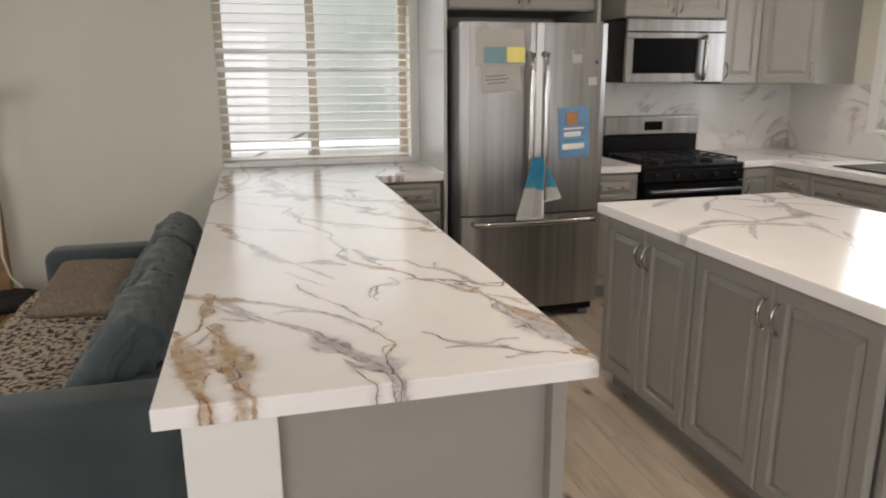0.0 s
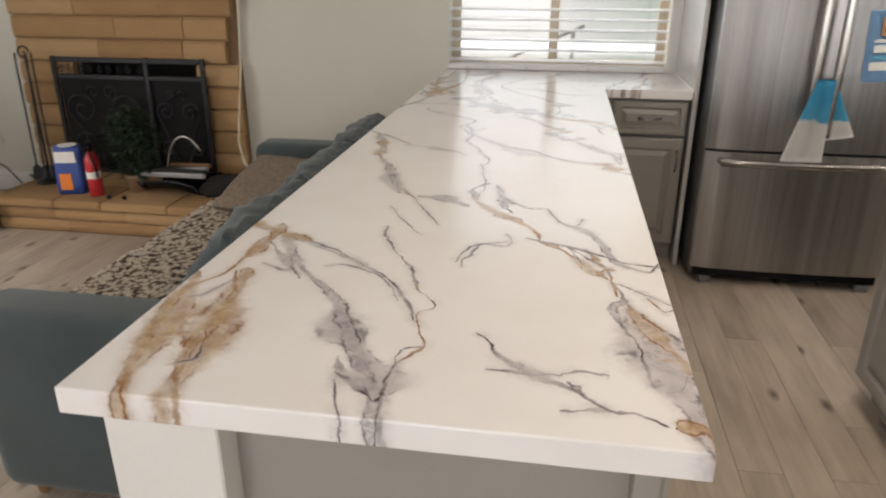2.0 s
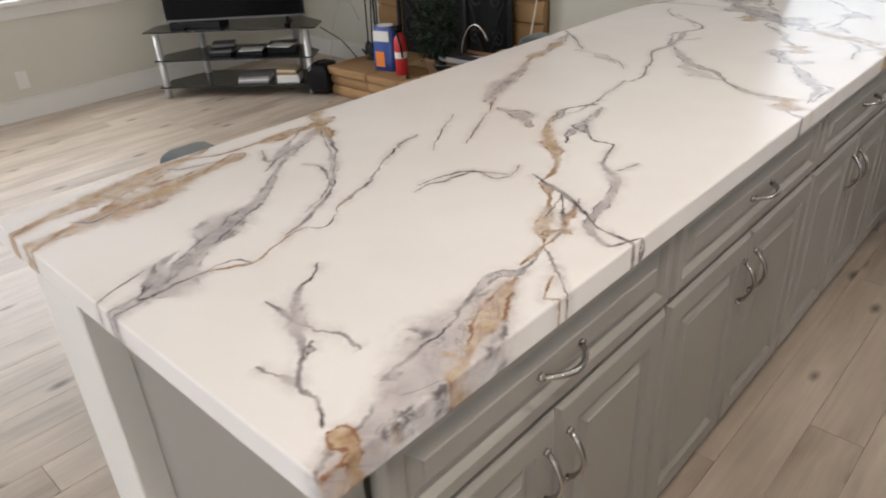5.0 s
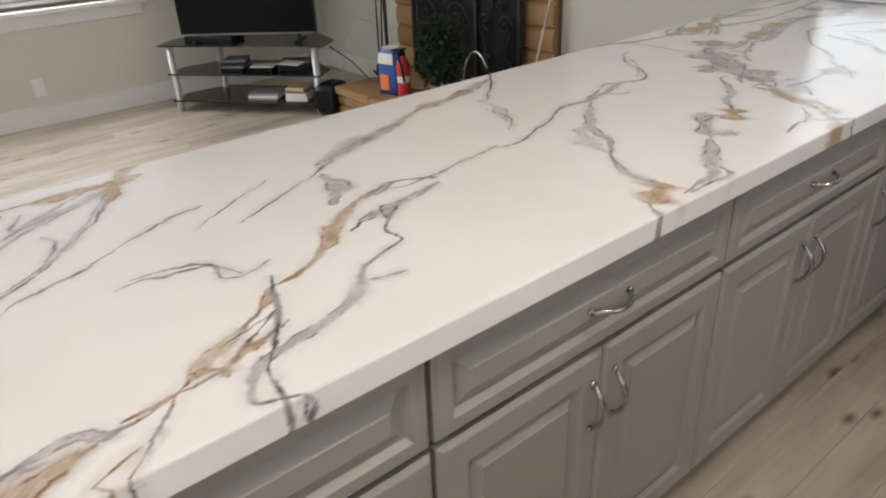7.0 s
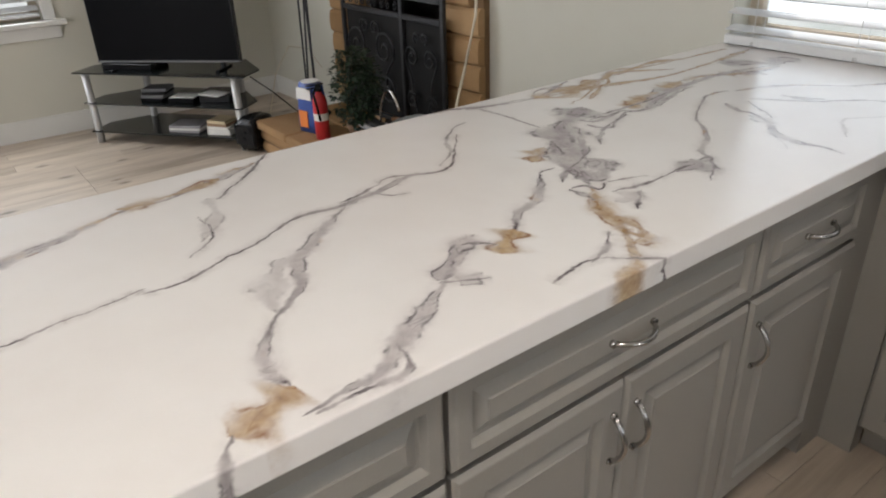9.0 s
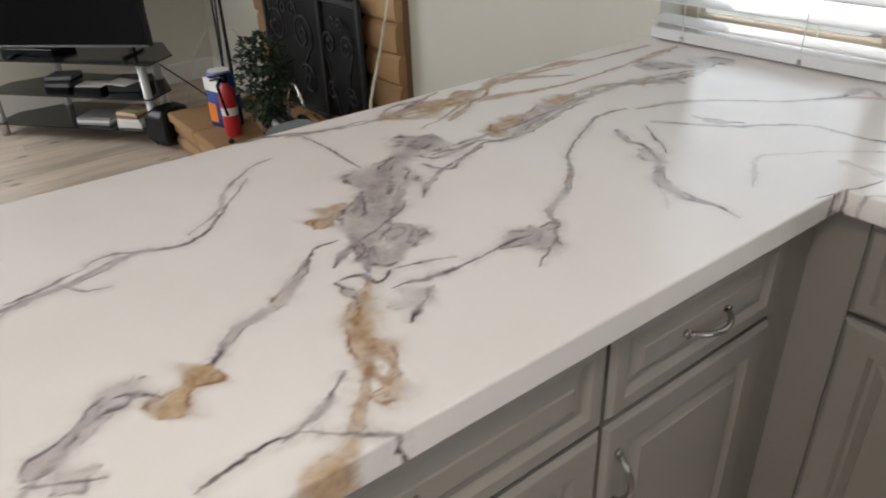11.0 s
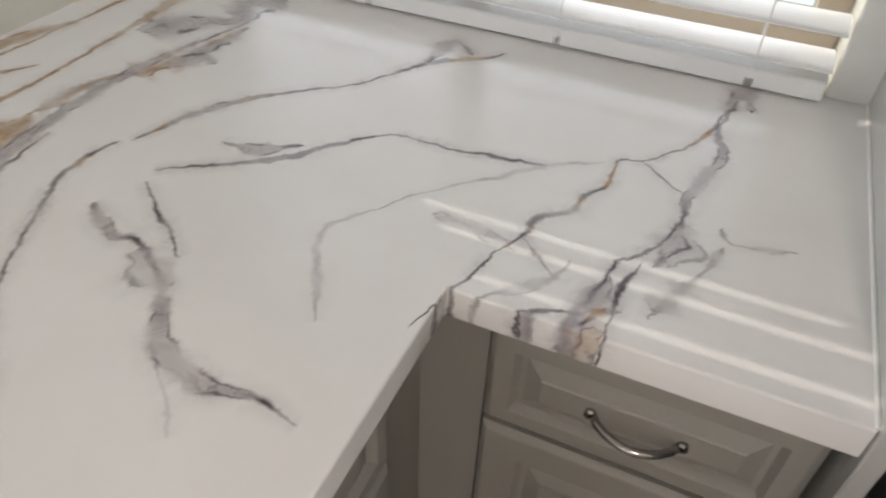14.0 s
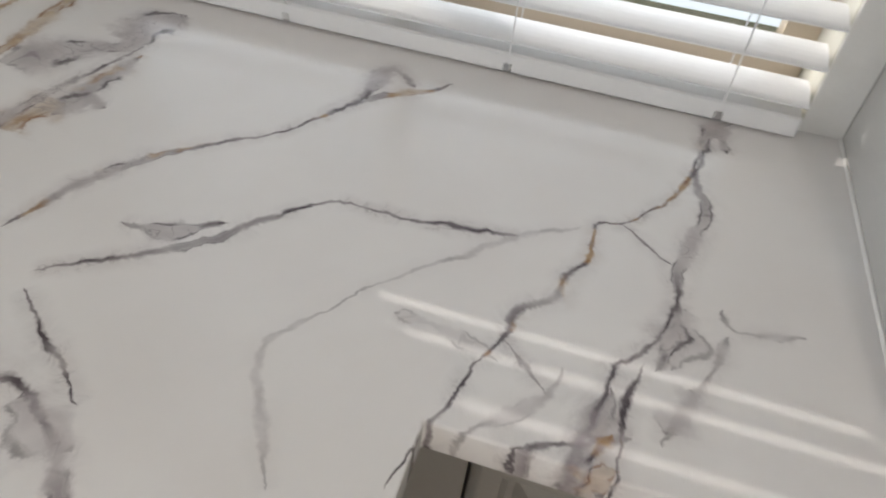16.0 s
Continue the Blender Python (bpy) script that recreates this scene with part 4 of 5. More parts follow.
        core = calc(t, "MULTIPLY", calc(t, "MULTIPLY", step(t, rel, 0.85, 0.25), calc(t, "SUBTRACT", 1.0, wide)), on)
        edge = calc(t, "MULTIPLY", calc(t, "MULTIPLY", step(t, calc(t, "ABSOLUTE", calc(t, "SUBTRACT", rel, 0.85)), 0.30, 0.02), wide), on)
        crack = calc(t, "MULTIPLY", calc(t, "MULTIPLY", calc(t, "MULTIPLY", body, wide), cracks), 0.45)
        dark = blend(t, gold, (0.085, 0.068, 0.078), (0.24, 0.095, 0.03))
        colour = blend(t, calc(t, "MULTIPLY", calc(t, "MAXIMUM", calc(t, "MAXIMUM", core, crack), calc(t, "MULTIPLY", calc(t, "MULTIPLY", edge, knots), 0.85)), calc(t, "MULTIPLY_ADD", knots, 0.74, 0.26)), colour, dark)
    colour = blend(t, calc(t, "MULTIPLY", calc(t, "MULTIPLY", threads, calc(t, "MULTIPLY", near_all, near_all)), 0.6), colour, (0.30, 0.265, 0.27))
    l.new(colour, p.inputs["Base Color"])
    l.new(calc(t, "MULTIPLY_ADD", cloud.outputs[0], 0.06, 0.15), p.inputs["Roughness"])
    p.inputs["Specular IOR Level"].default_value = 0.45
    return m


def slab(name, rects, z0, z1, step, slots, material, label, fine=None):
    """A stone slab over a union of rectangles, gridded so that the veins can be stored on it."""
    xs = sorted({v for r in rects for v in r[:2]})
    ys = sorted({v for r in rects for v in r[2:]})

    def lines(v):
        out = []
        for a, b in zip(v, v[1:]):
            k = max(1, int(round((b - a) / step)))
            out += [a + (b - a) * i / k for i in range(k)]
        return np.array(out + [v[-1]])
    gx, gy = lines(xs), lines(ys)
    cx, cy = (gx[1:] + gx[:-1]) / 2, (gy[1:] + gy[:-1]) / 2
    inside = np.zeros((len(cx), len(cy)), bool)
    for a, b, c, d in rects:
        inside |= ((cx > a) & (cx < b))[:, None] & ((cy > c) & (cy < d))[None, :]
    nx, ny = len(gx), len(gy)
    X, Y = np.meshgrid(gx, gy, indexing="ij")
    top = np.stack([X.ravel(), Y.ravel(), np.full(nx * ny, z1)], 1)
    low = top.copy()
    low[:, 2] = z0
    verts = np.vstack([top, low])
    off = nx * ny
    faces = []
    for i in range(nx - 1):
        for j in range(ny - 1):
            if not inside[i, j]:
                continue
            a, b, c, d = i * ny + j, (i + 1) * ny + j, (i + 1) * ny + j + 1, i * ny + j + 1
            faces.append((a, b, c, d))
            faces.append((d + off, c + off, b + off, a + off))
            if j == 0 or not inside[i, j - 1]:
                faces.append((a, a + off, b + off, b))
            if j == ny - 2 or not inside[i, j + 1]:
                faces.append((c, c + off, d + off, d))
            if i == 0 or not inside[i - 1, j]:
                faces.append((d, d + off, a + off, a))
            if i == nx - 2 or not inside[i + 1, j]:
                faces.append((b, b + off, c + off, c))
    used = np.zeros(2 * off, bool)
    used[np.array([v for f in faces for v in f])] = True
    remap = np.cumsum(used) - 1
    verts = verts[used]
    me = bpy.data.meshes.new(name)
    me.from_pydata(verts.tolist(), [], [tuple(int(remap[v]) for v in f) for f in faces])
    me.update()
    tops = verts[:, 2] > (z0 + z1) / 2
    half = int(tops.sum())
    for i, f in enumerate(vein_fields(verts[:half, :2], slots)):
        f = np.vstack([f, f])
        a = me.attributes.new("vein_%d" % i, "FLOAT_VECTOR", "POINT")
        a.data.foreach_set("vector", f.astype(np.float32).ravel())
    me.materials.append(material)
    ob = new(name, me)
    mod = ob.modifiers.new("edge", "BEVEL")
    mod.width, mod.segments, mod.limit_method, mod.angle_limit = 0.003, 2, "ANGLE", radians(50)
    return tagged(ob, label, "countertop")


MARBLE = marble_material("veined_white_marble", GROUPS)
slab("countertop", [(-0.213, 0.692, 1.31, YB - 0.001), (0.692, 1.117, 4.205, YB - 0.001), (-0.199, 1.054, YB - 0.001, 4.965)], 0.876, 0.920, 0.0075, SLOTS, MARBLE, "polished white marble-look countertop with grey and gold veins")


def wild(seed, x0, x1, y0, y1, count, slots=3):
    """Veins strewn over a slab that is only seen from afar."""
    rnd = random.Random(seed)
    out = [[] for _ in range(slots)]
    for k in range(count):
        p = [(rnd.uniform(x0, x1), rnd.uniform(y0, y1))]
        a = rnd.gauss(0.9, 0.35)
        for _ in range(5):
            a += rnd.gauss(0, 0.45)
            p.append((p[-1][0] + 0.13 * math.cos(a), p[-1][1] + 0.13 * math.sin(a)))
        out[k % slots].append((rnd.choice((0.006, 0.012, 0.022)), rnd.choice((-0.35, -0.45, -0.3, -0.15)), np.array(p)))
    return out


FARMARBLE = marble_material("veined_white_marble_far", 3)
slab("island_countertop", [(1.553, 2.62, 1.36, 3.02)], 0.875, 0.920, 0.02, wild(3, 1.5, 2.6, 1.3, 2.9, 18), FARMARBLE, "polished white marble-look island countertop with grey veins")
slab("countertop", [(2.123, 2.462, 4.19, YB - 0.022)], 0.876, 0.920, 0.03, wild(5, 2.1, 2.4, 4.2, 4.8, 2), FARMARBLE, "short white marble-look countertop beside the range")
slab("countertop", [(3.256, 3.49, 4.19, YB - 0.022), (3.49, XR - 0.022, 2.62, YB - 0.022)], 0.876, 0.920, 0.03, wild(6, 3.2, 4.1, 2.7, 4.8, 10), FARMARBLE, "white marble-look countertop turning the kitchen corner")
setting("island_end_panel", solid(1.62, 2.55, 1.395, 1.418, 0, 0.874), GREY, "plain grey end panel of the island", "panel")
setting("island_back_panel", solid(2.513, 2.55, 1.4185, 2.995, 0, 0.874), GREY, "plain grey back panel of the island", "panel")


def splash_material():
    m = bpy.data.materials.new("marble_backsplash")
    t, n, l, p = nodes_of(m)
    vec = place(t)
    big = noise_tex(t, 1.7, 5, 0.55, vec, 1.4)
    v = calc(t, "ABSOLUTE", calc(t, "SUBTRACT", big.outputs[0], 0.5))
    k = n.new("ShaderNodeMapRange")
    l.new(v, k.inputs[0])
    for i, q in ((1, 0.035), (2, 0.0), (3, 0.0), (4, 0.8)):
        k.inputs[i].default_value = q
    mask = noise_tex(t, 2.3, 2, 0.5, vec)
    c = blend(t, calc(t, "MULTIPLY", k.outputs[0], ramp(t, mask.outputs[0], ((0.45, (0, 0, 0)), (0.6, (1, 1, 1))))), (0.72, 0.70, 0.68), (0.36, 0.33, 0.33))
    l.new(c, p.inputs["Base Color"])
    p.inputs["Roughness"].default_value = 0.16
    return m


SPLASH = splash_material()
setting("backsplash_north", solid(2.123, XR - 0.0205, YB - 0.020, YB - 0.0005, 0.9205, 1.87), SPLASH, "veined white marble-look backsplash behind the range", "backsplash")
setting("backsplash_east", solid(XR - 0.020, XR - 0.0005, 2.4, YB - 0.0005, 0.9205, 1.43), SPLASH, "veined white marble-look backsplash in the kitchen corner", "backsplash")

# sink and tap
sink = thing("kitchen_sink", pose(3.82, 3.42, 0.921), "dark composite sink set into the countertop", "sink")
bm = solid(-0.22, 0.20, -0.36, 0.36, 0.0, 0.006, 0.003)
box(bm, -0.19, 0.17, -0.33, 0.33, 0.0065, 0.008)
part("basin", bm, GLASSBLACK, sink)


# ---- refrigerator ----
fr = thing("refrigerator", pose(1.166, 3.97, 0), "stainless steel french-door refrigerator with freezer drawer, papers on its doors", "refrigerator")
FW = 0.898
part("body", solid(0.004, FW - 0.004, 0.066, 0.80, 0.03, 1.775, 0.006), FRIDGESIDE, fr, "dark grey painted body")
part("hinge_cover", solid(0.02, 0.13, 0.02, 0.16, 1.7755, 1.80, 0.004), FRIDGESIDE, fr)
part("hinge_cover", solid(FW - 0.13, FW - 0.02, 0.02, 0.16, 1.7755, 1.80, 0.004), FRIDGESIDE, fr)
part("kick_grille", solid(0.02, FW - 0.02, 0.03, 0.06, 0.035, 0.085, 0.003), BLACK, fr)
for x in (0.05, FW - 0.11):
    part("foot", solid(x, x + 0.06, 0.015, 0.10, 0.0, 0.0345, 0.004), FRIDGESIDE, fr)


def bowed(x0, x1, z0, z1, bow, depth=0.06, n=12):
    """A fridge door whose face bulges slightly in plan, with rounded edges."""
    bm = bmesh.new()
    xs = [x0 + (x1 - x0) * k / n for k in range(n + 1)]
    ys = [-bow * (1 - (2 * k / n - 1) ** 2) + (0.012 if k in (0, n) else 0.0) for k in range(n + 1)]
    f = [[bm.verts.new((x, y, z)) for x, y in zip(xs, ys)] for z in (z0, z1)]
    b = [[bm.verts.new((x, depth, z)) for x in xs] for z in (z0, z1)]
    for k in range(n):
        bm.faces.new((f[0][k], f[0][k + 1], f[1][k + 1], f[1][k]))
        bm.faces.new((b[0][k + 1], b[0][k], b[1][k], b[1][k + 1]))
        bm.faces.new((f[1][k], f[1][k + 1], b[1][k + 1], b[1][k]))
        bm.faces.new((f[0][k + 1], f[0][k], b[0][k], b[0][k + 1]))
    bm.faces.new((f[0][0], f[1][0], b[1][0], b[0][0]))
    bm.faces.new((f[0][n], b[0][n], b[1][n], f[1][n]))
    return bm


def fridge_handle(a, b, out):
    bm = tube([(*a[:2], a[2]), (a[0], a[1] - out, a[2]), *[Vector((a[0], a[1] - out, a[2])).lerp(Vector((b[0], b[1] - out, b[2])), k / 8) + Vector((0, -0.012 * math.sin(math.pi * k / 8), 0)) for k in range(1, 8)], (b[0], b[1] - out, b[2]), tuple(b)], 0.018, 12)
    return bm


dl = part("door", bowed(0, FW / 2 - 0.002, 0.692, 1.795, 0.012), STEEL, fr)
dr = part("door", bowed(FW / 2 + 0.002, FW, 0.692, 1.795, 0.012), STEEL, fr)
dz = part("freezer_drawer", bowed(0, FW, 0.09, 0.680, 0.014), STEEL, fr)
part("handle", fridge_handle((FW / 2 - 0.045, 0.002, 0.78), (FW / 2 - 0.045, 0.002, 1.62), 0.05), CHROME, dl, "bright steel bar handle", True)
part("handle", fridge_handle((FW / 2 + 0.045, 0.002, 0.78), (FW / 2 + 0.045, 0.002, 1.62), 0.05), CHROME, dr, "bright steel bar handle", True)
part("handle", fridge_handle((0.07, -0.001, 0.640), (FW - 0.07, -0.001, 0.640), 0.05), CHROME, dz, "bright steel bar handle", True)


def sheet(name, x, z, w, h, y, material, label, tilt=0, category="paper", bars=()):
    """A paper held on the fridge door; bars are its printed blocks (x, z, w, h, material)."""
    root = thing(name, pose(1.166 + x, 3.97 + y, z, 0, tilt, 0), label, category)
    bm = bmesh.new()
    nn = 6
    rows = [[bm.verts.new((w * i / nn, -0.0015 - 0.004 * (k / nn) * (0.5 + 0.5 * math.sin(3 * i / nn)), -h * k / nn)) for i in range(nn + 1)] for k in range(nn + 1)]
    for k in range(nn):
        for i in range(nn):
            bm.faces.new((rows[k][i], rows[k][i + 1], rows[k + 1][i + 1], rows[k + 1][i]))
    r = bmesh.ops.solidify(bm, geom=bm.faces[:], thickness=0.0006)
    part("sheet", bm, material, root)
    for bx, bz, bw, bh, bmat in bars:
        part("print", solid(bx, bx + bw, -0.0095, -0.0088, -bz - bh, -bz), bmat, root)
    return root


INK = plain("grey_ink", (0.30, 0.29, 0.30), 0.7)
sheet("note_paper", 0.076, 1.765, 0.29, 0.21, -0.010, plain("pale_print", (0.72, 0.70, 0.65), 0.7), "faded printed leaflet held on the refrigerator door", 0, "paper")
sheet("picture_card", 0.12, 1.66, 0.25, 0.09, -0.016, plain("pale_blue_print", (0.34, 0.55, 0.60), 0.7), "pale blue and yellow card on the refrigerator door", 0, "paper", [(0.135, 0.0, 0.11, 0.085, YELLOW)])
sheet("note_paper", 0.105, 1.568, 0.235, 0.165, -0.013, PAPER, "white note with grey lines on the refrigerator door", -4, "paper", [(0.02, 0.07, 0.12, 0.006, INK), (0.02, 0.09, 0.14, 0.006, INK), (0.03, 0.11, 0.11, 0.006, INK)])
sheet("calendar_card", 0.585, 1.315, 0.20, 0.30, -0.013, plain("sky_blue_print", (0.28, 0.52, 0.80), 0.6), "blue printed card with brown picture on the refrigerator door", -3, "card", [(0.05, 0.03, 0.07, 0.075, plain("brown_print", (0.40, 0.20, 0.08), 0.7)), (0.03, 0.12, 0.13, 0.012, PAPER), (0.03, 0.145, 0.11, 0.03, PAPER), (0.03, 0.19, 0.13, 0.012, CYAN), (0.02, 0.215, 0.14, 0.035, PAPER)])
sheet("fridge_magnet", 0.665, 1.66, 0.065, 0.09, -0.010, PAPER, "white and grey magnet clip on the refrigerator door", 0, "magnet", [(0.005, 0.0, 0.055, 0.04, INK)])
sheet("fridge_magnet", 0.775, 1.49, 0.055, 0.045, -0.009, PAPER, "small white house-shaped magnet on the refrigerator door", 0, "magnet")
mg = part("fridge_magnet", lathe([(0.004, 0), (0.012, 0.002), (0.010, 0.006)], 12), BLUE, None, "", True)
mg.matrix_world = pose(1.166 + 0.825, 3.958, 1.575, 90)
tagged(mg, "small round blue magnet on the refrigerator door", "magnet")

# towel over the freezer handle
tw = thing("hand_towel", pose(1.166 + 0.44, 3.90, 1.03), "blue and white printed kitchen towel hanging from the handle", "towel")


def drape(w0, w1, h, seed, y, lean):
    bm = bmesh.new()
    nn = 12
    rows = []
    for k in range(nn + 1):
        u = k / nn
        w = w0 + (w1 - w0) * u
        rows.append([bm.verts.new((lean * u + w * (i / nn - 0.5), y - 0.012 * math.sin(6.0 * i / nn + seed + u) * (0.4 + u), -h * u - 0.02 * math.sin(2.2 * i / nn + seed) * u)) for i in range(nn + 1)])
    for k in range(nn):
        for i in range(nn):
            bm.faces.new((rows[k][i], rows[k][i + 1], rows[k + 1][i + 1], rows[k + 1][i]))
    bmesh.ops.solidify(bm, geom=bm.faces[:], thickness=0.003)
    return bm


def towel_material():
    m = bpy.data.materials.new("printed_towel")
    t, n, l, p = nodes_of(m)
    g = n.new("ShaderNodeNewGeometry")
    s = n.new("ShaderNodeSeparateXYZ")
    l.new(g.outputs["Position"], s.inputs[0])
    w = noise_tex(t, 18, 2, 0.5, g.outputs["Position"])
    z = calc(t, "ADD", s.outputs[2], calc(t, "MULTIPLY", w.outputs[0], 0.08))
    l.new(ramp(t, z, ((0.80, (0.80, 0.80, 0.78)), (0.885, (0.74, 0.73, 0.70)), (0.90, (0.10, 0.45, 0.66)), (0.99, (0.05, 0.36, 0.60)))), p.inputs["Base Color"])
    p.inputs["Roughness"].default_value = 0.9
    l.new(bump(t, noise_tex(t, 400, 2, 0.5, g.outputs["Position"]).outputs[0], 0.4, 0.002), p.inputs["Normal"])
    return m


TOWEL = towel_material()
part("front_fold", drape(0.07, 0.18, 0.35, 0.4, -0.012, -0.05), TOWEL, tw, "", True)
part("back_fold", drape(0.08, 0.16, 0.26, 1.9, 0.004, 0.08), TOWEL, tw, "", True)


# ---- range and microwave ----
rg = thing("gas_range", pose(2.475, 4.205, 0), "black and stainless gas range with cast grates", "range")
RW = 0.775
part("body", solid(0.003, RW - 0.003, 0.02, 0.61, 0.02, 0.885, 0.003), BLACK, rg)
part("cooktop", solid(0, RW, -0.02, 0.60, 0.8855, 0.915, 0.008, 2), BLACK, rg)
part("control_panel", solid(0, RW, -0.03, 0.019, 0.80, 0.885, 0.006), BLACK, rg)
part("back_panel", solid(0, RW, 0.545, 0.61, 0.9155, 1.065, 0.004), BLACK, rg)
bm = solid(0, RW, 0.53, 0.61, 1.0655, 1.205, 0.012, 3)
part("control_back", bm, STEEL, rg, "stainless back control panel")
part("display", solid(RW / 2 - 0.075, RW / 2 + 0.075, 0.526, 0.5295, 1.10, 1.165, 0.001), GLASSBLACK, rg)
od = part("oven_door", solid(0.006, RW - 0.006, -0.035, 0.0195, 0.24, 0.79, 0.006), GLASSBLACK, rg)
part("handle", tube([(0.05, -0.034, 0.745), (0.05, -0.075, 0.745), (RW - 0.05, -0.075, 0.745), (RW - 0.05, -0.034, 0.745)], 0.013, 10), STEEL, od, "stainless bar handle", True)
part("drawer_front", solid(0.006, RW - 0.006, -0.03, 0.0195, 0.05, 0.23, 0.006), STEEL, rg)
for k in range(5):
    kn = part("knob", lathe([(0.022, 0), (0.021, 0.018), (0.015, 0.024)], 14), BLACK, rg, "", True)
    kn.matrix_basis = pose(0.09 + k * (RW - 0.18) / 4, -0.0305, 0.842, 90)
for gx in (0.03, RW / 2 + 0.005):
    bm = bmesh.new()
    wv = RW / 2 - 0.035
    for k in range(4):
        tube([(gx + wv * k / 3, 0.03, 0.945), (gx + wv * k / 3, 0.50, 0.945)], 0.006, 6, bm)
    for k in range(5):
        tube([(gx, 0.03 + 0.47 * k / 4, 0.945), (gx + wv, 0.03 + 0.47 * k / 4, 0.945)], 0.006, 6, bm)
    for ax, ay in ((gx, 0.03), (gx + wv, 0.03), (gx, 0.5), (gx + wv, 0.5)):
        tube([(ax, ay, 0.914), (ax, ay, 0.945)], 0.007, 6, bm)
    part("grate", bm, IRON, rg, "black cast iron grate")
for bx, by in ((0.19, 0.14), (0.19, 0.40), (RW - 0.19, 0.14), (RW - 0.19, 0.40)):
    part("burner", lathe([(0.05, 0.9155), (0.048, 0.924), (0.035, 0.925), (0.034, 0.932), (0.01, 0.934)], 18, None, (bx, by, 0)), IRON, rg, "", True)

mw = thing("microwave", pose(2.465, 4.475, 1.447), "stainless over-the-range microwave under the cabinet", "microwave")
MW, MH = 0.765, 0.42
part("body", solid(0, MW, 0.03, 0.38, 0, MH, 0.004), BLACK, mw)
part("vent_strip", solid(0, MW, 0.0, 0.0295, MH - 0.085, MH, 0.006), STEEL, mw)
md = part("door", box(box(box(solid(0, 0.60, 0, 0.0295, 0, 0.062, 0.004), 0, 0.60, 0, 0.0295, 0.292, 0.331, 0.004), 0, 0.05, 0.001, 0.029, 0.0625, 0.2915), 0.545, 0.60, 0.001, 0.029, 0.0625, 0.2915), STEEL, mw)
part("door_glass", solid(0.0505, 0.5445, 0.006, 0.026, 0.0625, 0.2915), GLASSBLACK, md)
part("handle", fridge_handle((0.585, 0.002, 0.03), (0.585, 0.002, 0.30), 0.035), CHROME, md, "bright steel bar handle", True)
part("keypad", solid(0.6045, MW, 0.0, 0.0295, 0.0, 0.331, 0.004), STEEL, mw)


# ---- sofa ----
sf = thing("sofa", pose(-0.24, 1.98, 0), "dark teal fabric sofa with tufted back cushions behind the peninsula", "sofa")
# local x runs towards the room at -x, y along the seat
SL, SD = 2.12, 0.84
part("base", solid(-SD + 0.03, -0.02, 0.10, SL - 0.10, 0.05, 0.30, 0.02, 2), TEAL, sf)
part("back", solid(-0.20, 0.0, 0.02, SL - 0.02, 0.06, 0.62, 0.05, 3), TEAL, sf, "", True)


def sofa_arm(y0, y1):
    bm = solid(-SD, -0.012, y0, y1, 0.05, 0.64, 0.055, 4)
    for v in bm.verts:
        v.co.y += 0.02 * (v.co.z - 0.3) * (1 if y0 > 1 else -1)
    return bm


part("arm", sofa_arm(0.0, 0.20), TEAL, sf, "", True)
part("arm", sofa_arm(SL - 0.20, SL), TEAL, sf, "", True)
for k in range(2):
    c = part("seat_cushion", cushion(0.66, 0.85, 0.17, 0.35, 10, 0.004, k), TEAL, sf, "", True)
    c.location = (-0.50, 0.205 + 0.43 + k * 0.855, 0.375)
for k in range(3):
    tufts = [(-0.35, -0.4, 0.28, 0.03), (-0.35, 0.4, 0.28, 0.03), (0.35, -0.4, 0.28, 0.03), (0.35, 0.4, 0.28, 0.03)]
    c = part("back_cushion", cushion(0.52, 0.60, 0.235, 0.5, 24, 0.022, 3 + 5 * k, tufts), TEAL, sf, "plump tufted teal back cushion", True)
    c.matrix_basis = pose(-0.245, 0.23 + 0.29 + k * 0.555, 0.570 + 0.004 * k, 0, -55 - 2 * k, 2 * k - 2)
for x in (-0.76, -0.08):
    for y in (0.08, SL - 0.08):
        part("leg", lathe([(0.018, 0), (0.026, 0.052)], 10, None, (x, y, 0)), WOOD, sf)
pl = part("throw_pillow", cushion(0.42, 0.40, 0.13, 0.75, 14, 0.006, 8), TAPE, None, "", True)
pl.matrix_world = pose(-0.745, 3.41, 0.578, 18, 0, -10)
tagged(pl, "brown woven throw pillow leaning on the sofa arm", "pillow")
bm = bmesh.new()
nn = 26
rows = []
for i in range(nn + 1):
    u = i / nn
    row = []
    for k in range(nn + 1):
        w = k / nn
        y = 2.20 + 1.66 * w
        x = -0.40 - 0.86 * u
        z = 0.492 + 0.012 * noise.noise(Vector((x * 7, y * 7, 0))) + 0.006
        if u < 0.10:
            z += 0.10 * (1 - u / 0.10)
        if x < -1.075:
            z -= 1.7 * (-1.075 - x)
            x = -1.09 + (x + 1.075) * 0.30 - 0.012 * math.sin(11 * y)
        row.append(bm.verts.new((x, y, z)))
    rows.append(row)
for i in range(nn):
    for k in range(nn):
        bm.faces.new((rows[i][k], rows[i][k + 1], rows[i + 1][k + 1], rows[i + 1][k]))
bmesh.ops.solidify(bm, geom=bm.faces[:], thickness=0.012)
tagged(part("throw_blanket", bm, THROW, None, "", True), "cream and brown speckled fleece blanket spread over the sofa seat", "blanket")

# ---- television and its stand ----
A = 39.0
st = thing("tv_stand", pose(-3.37, 3.675, 0, 0, 0, A), "smoked glass television stand with silver legs, shelves of boxes and discs", "tv stand")


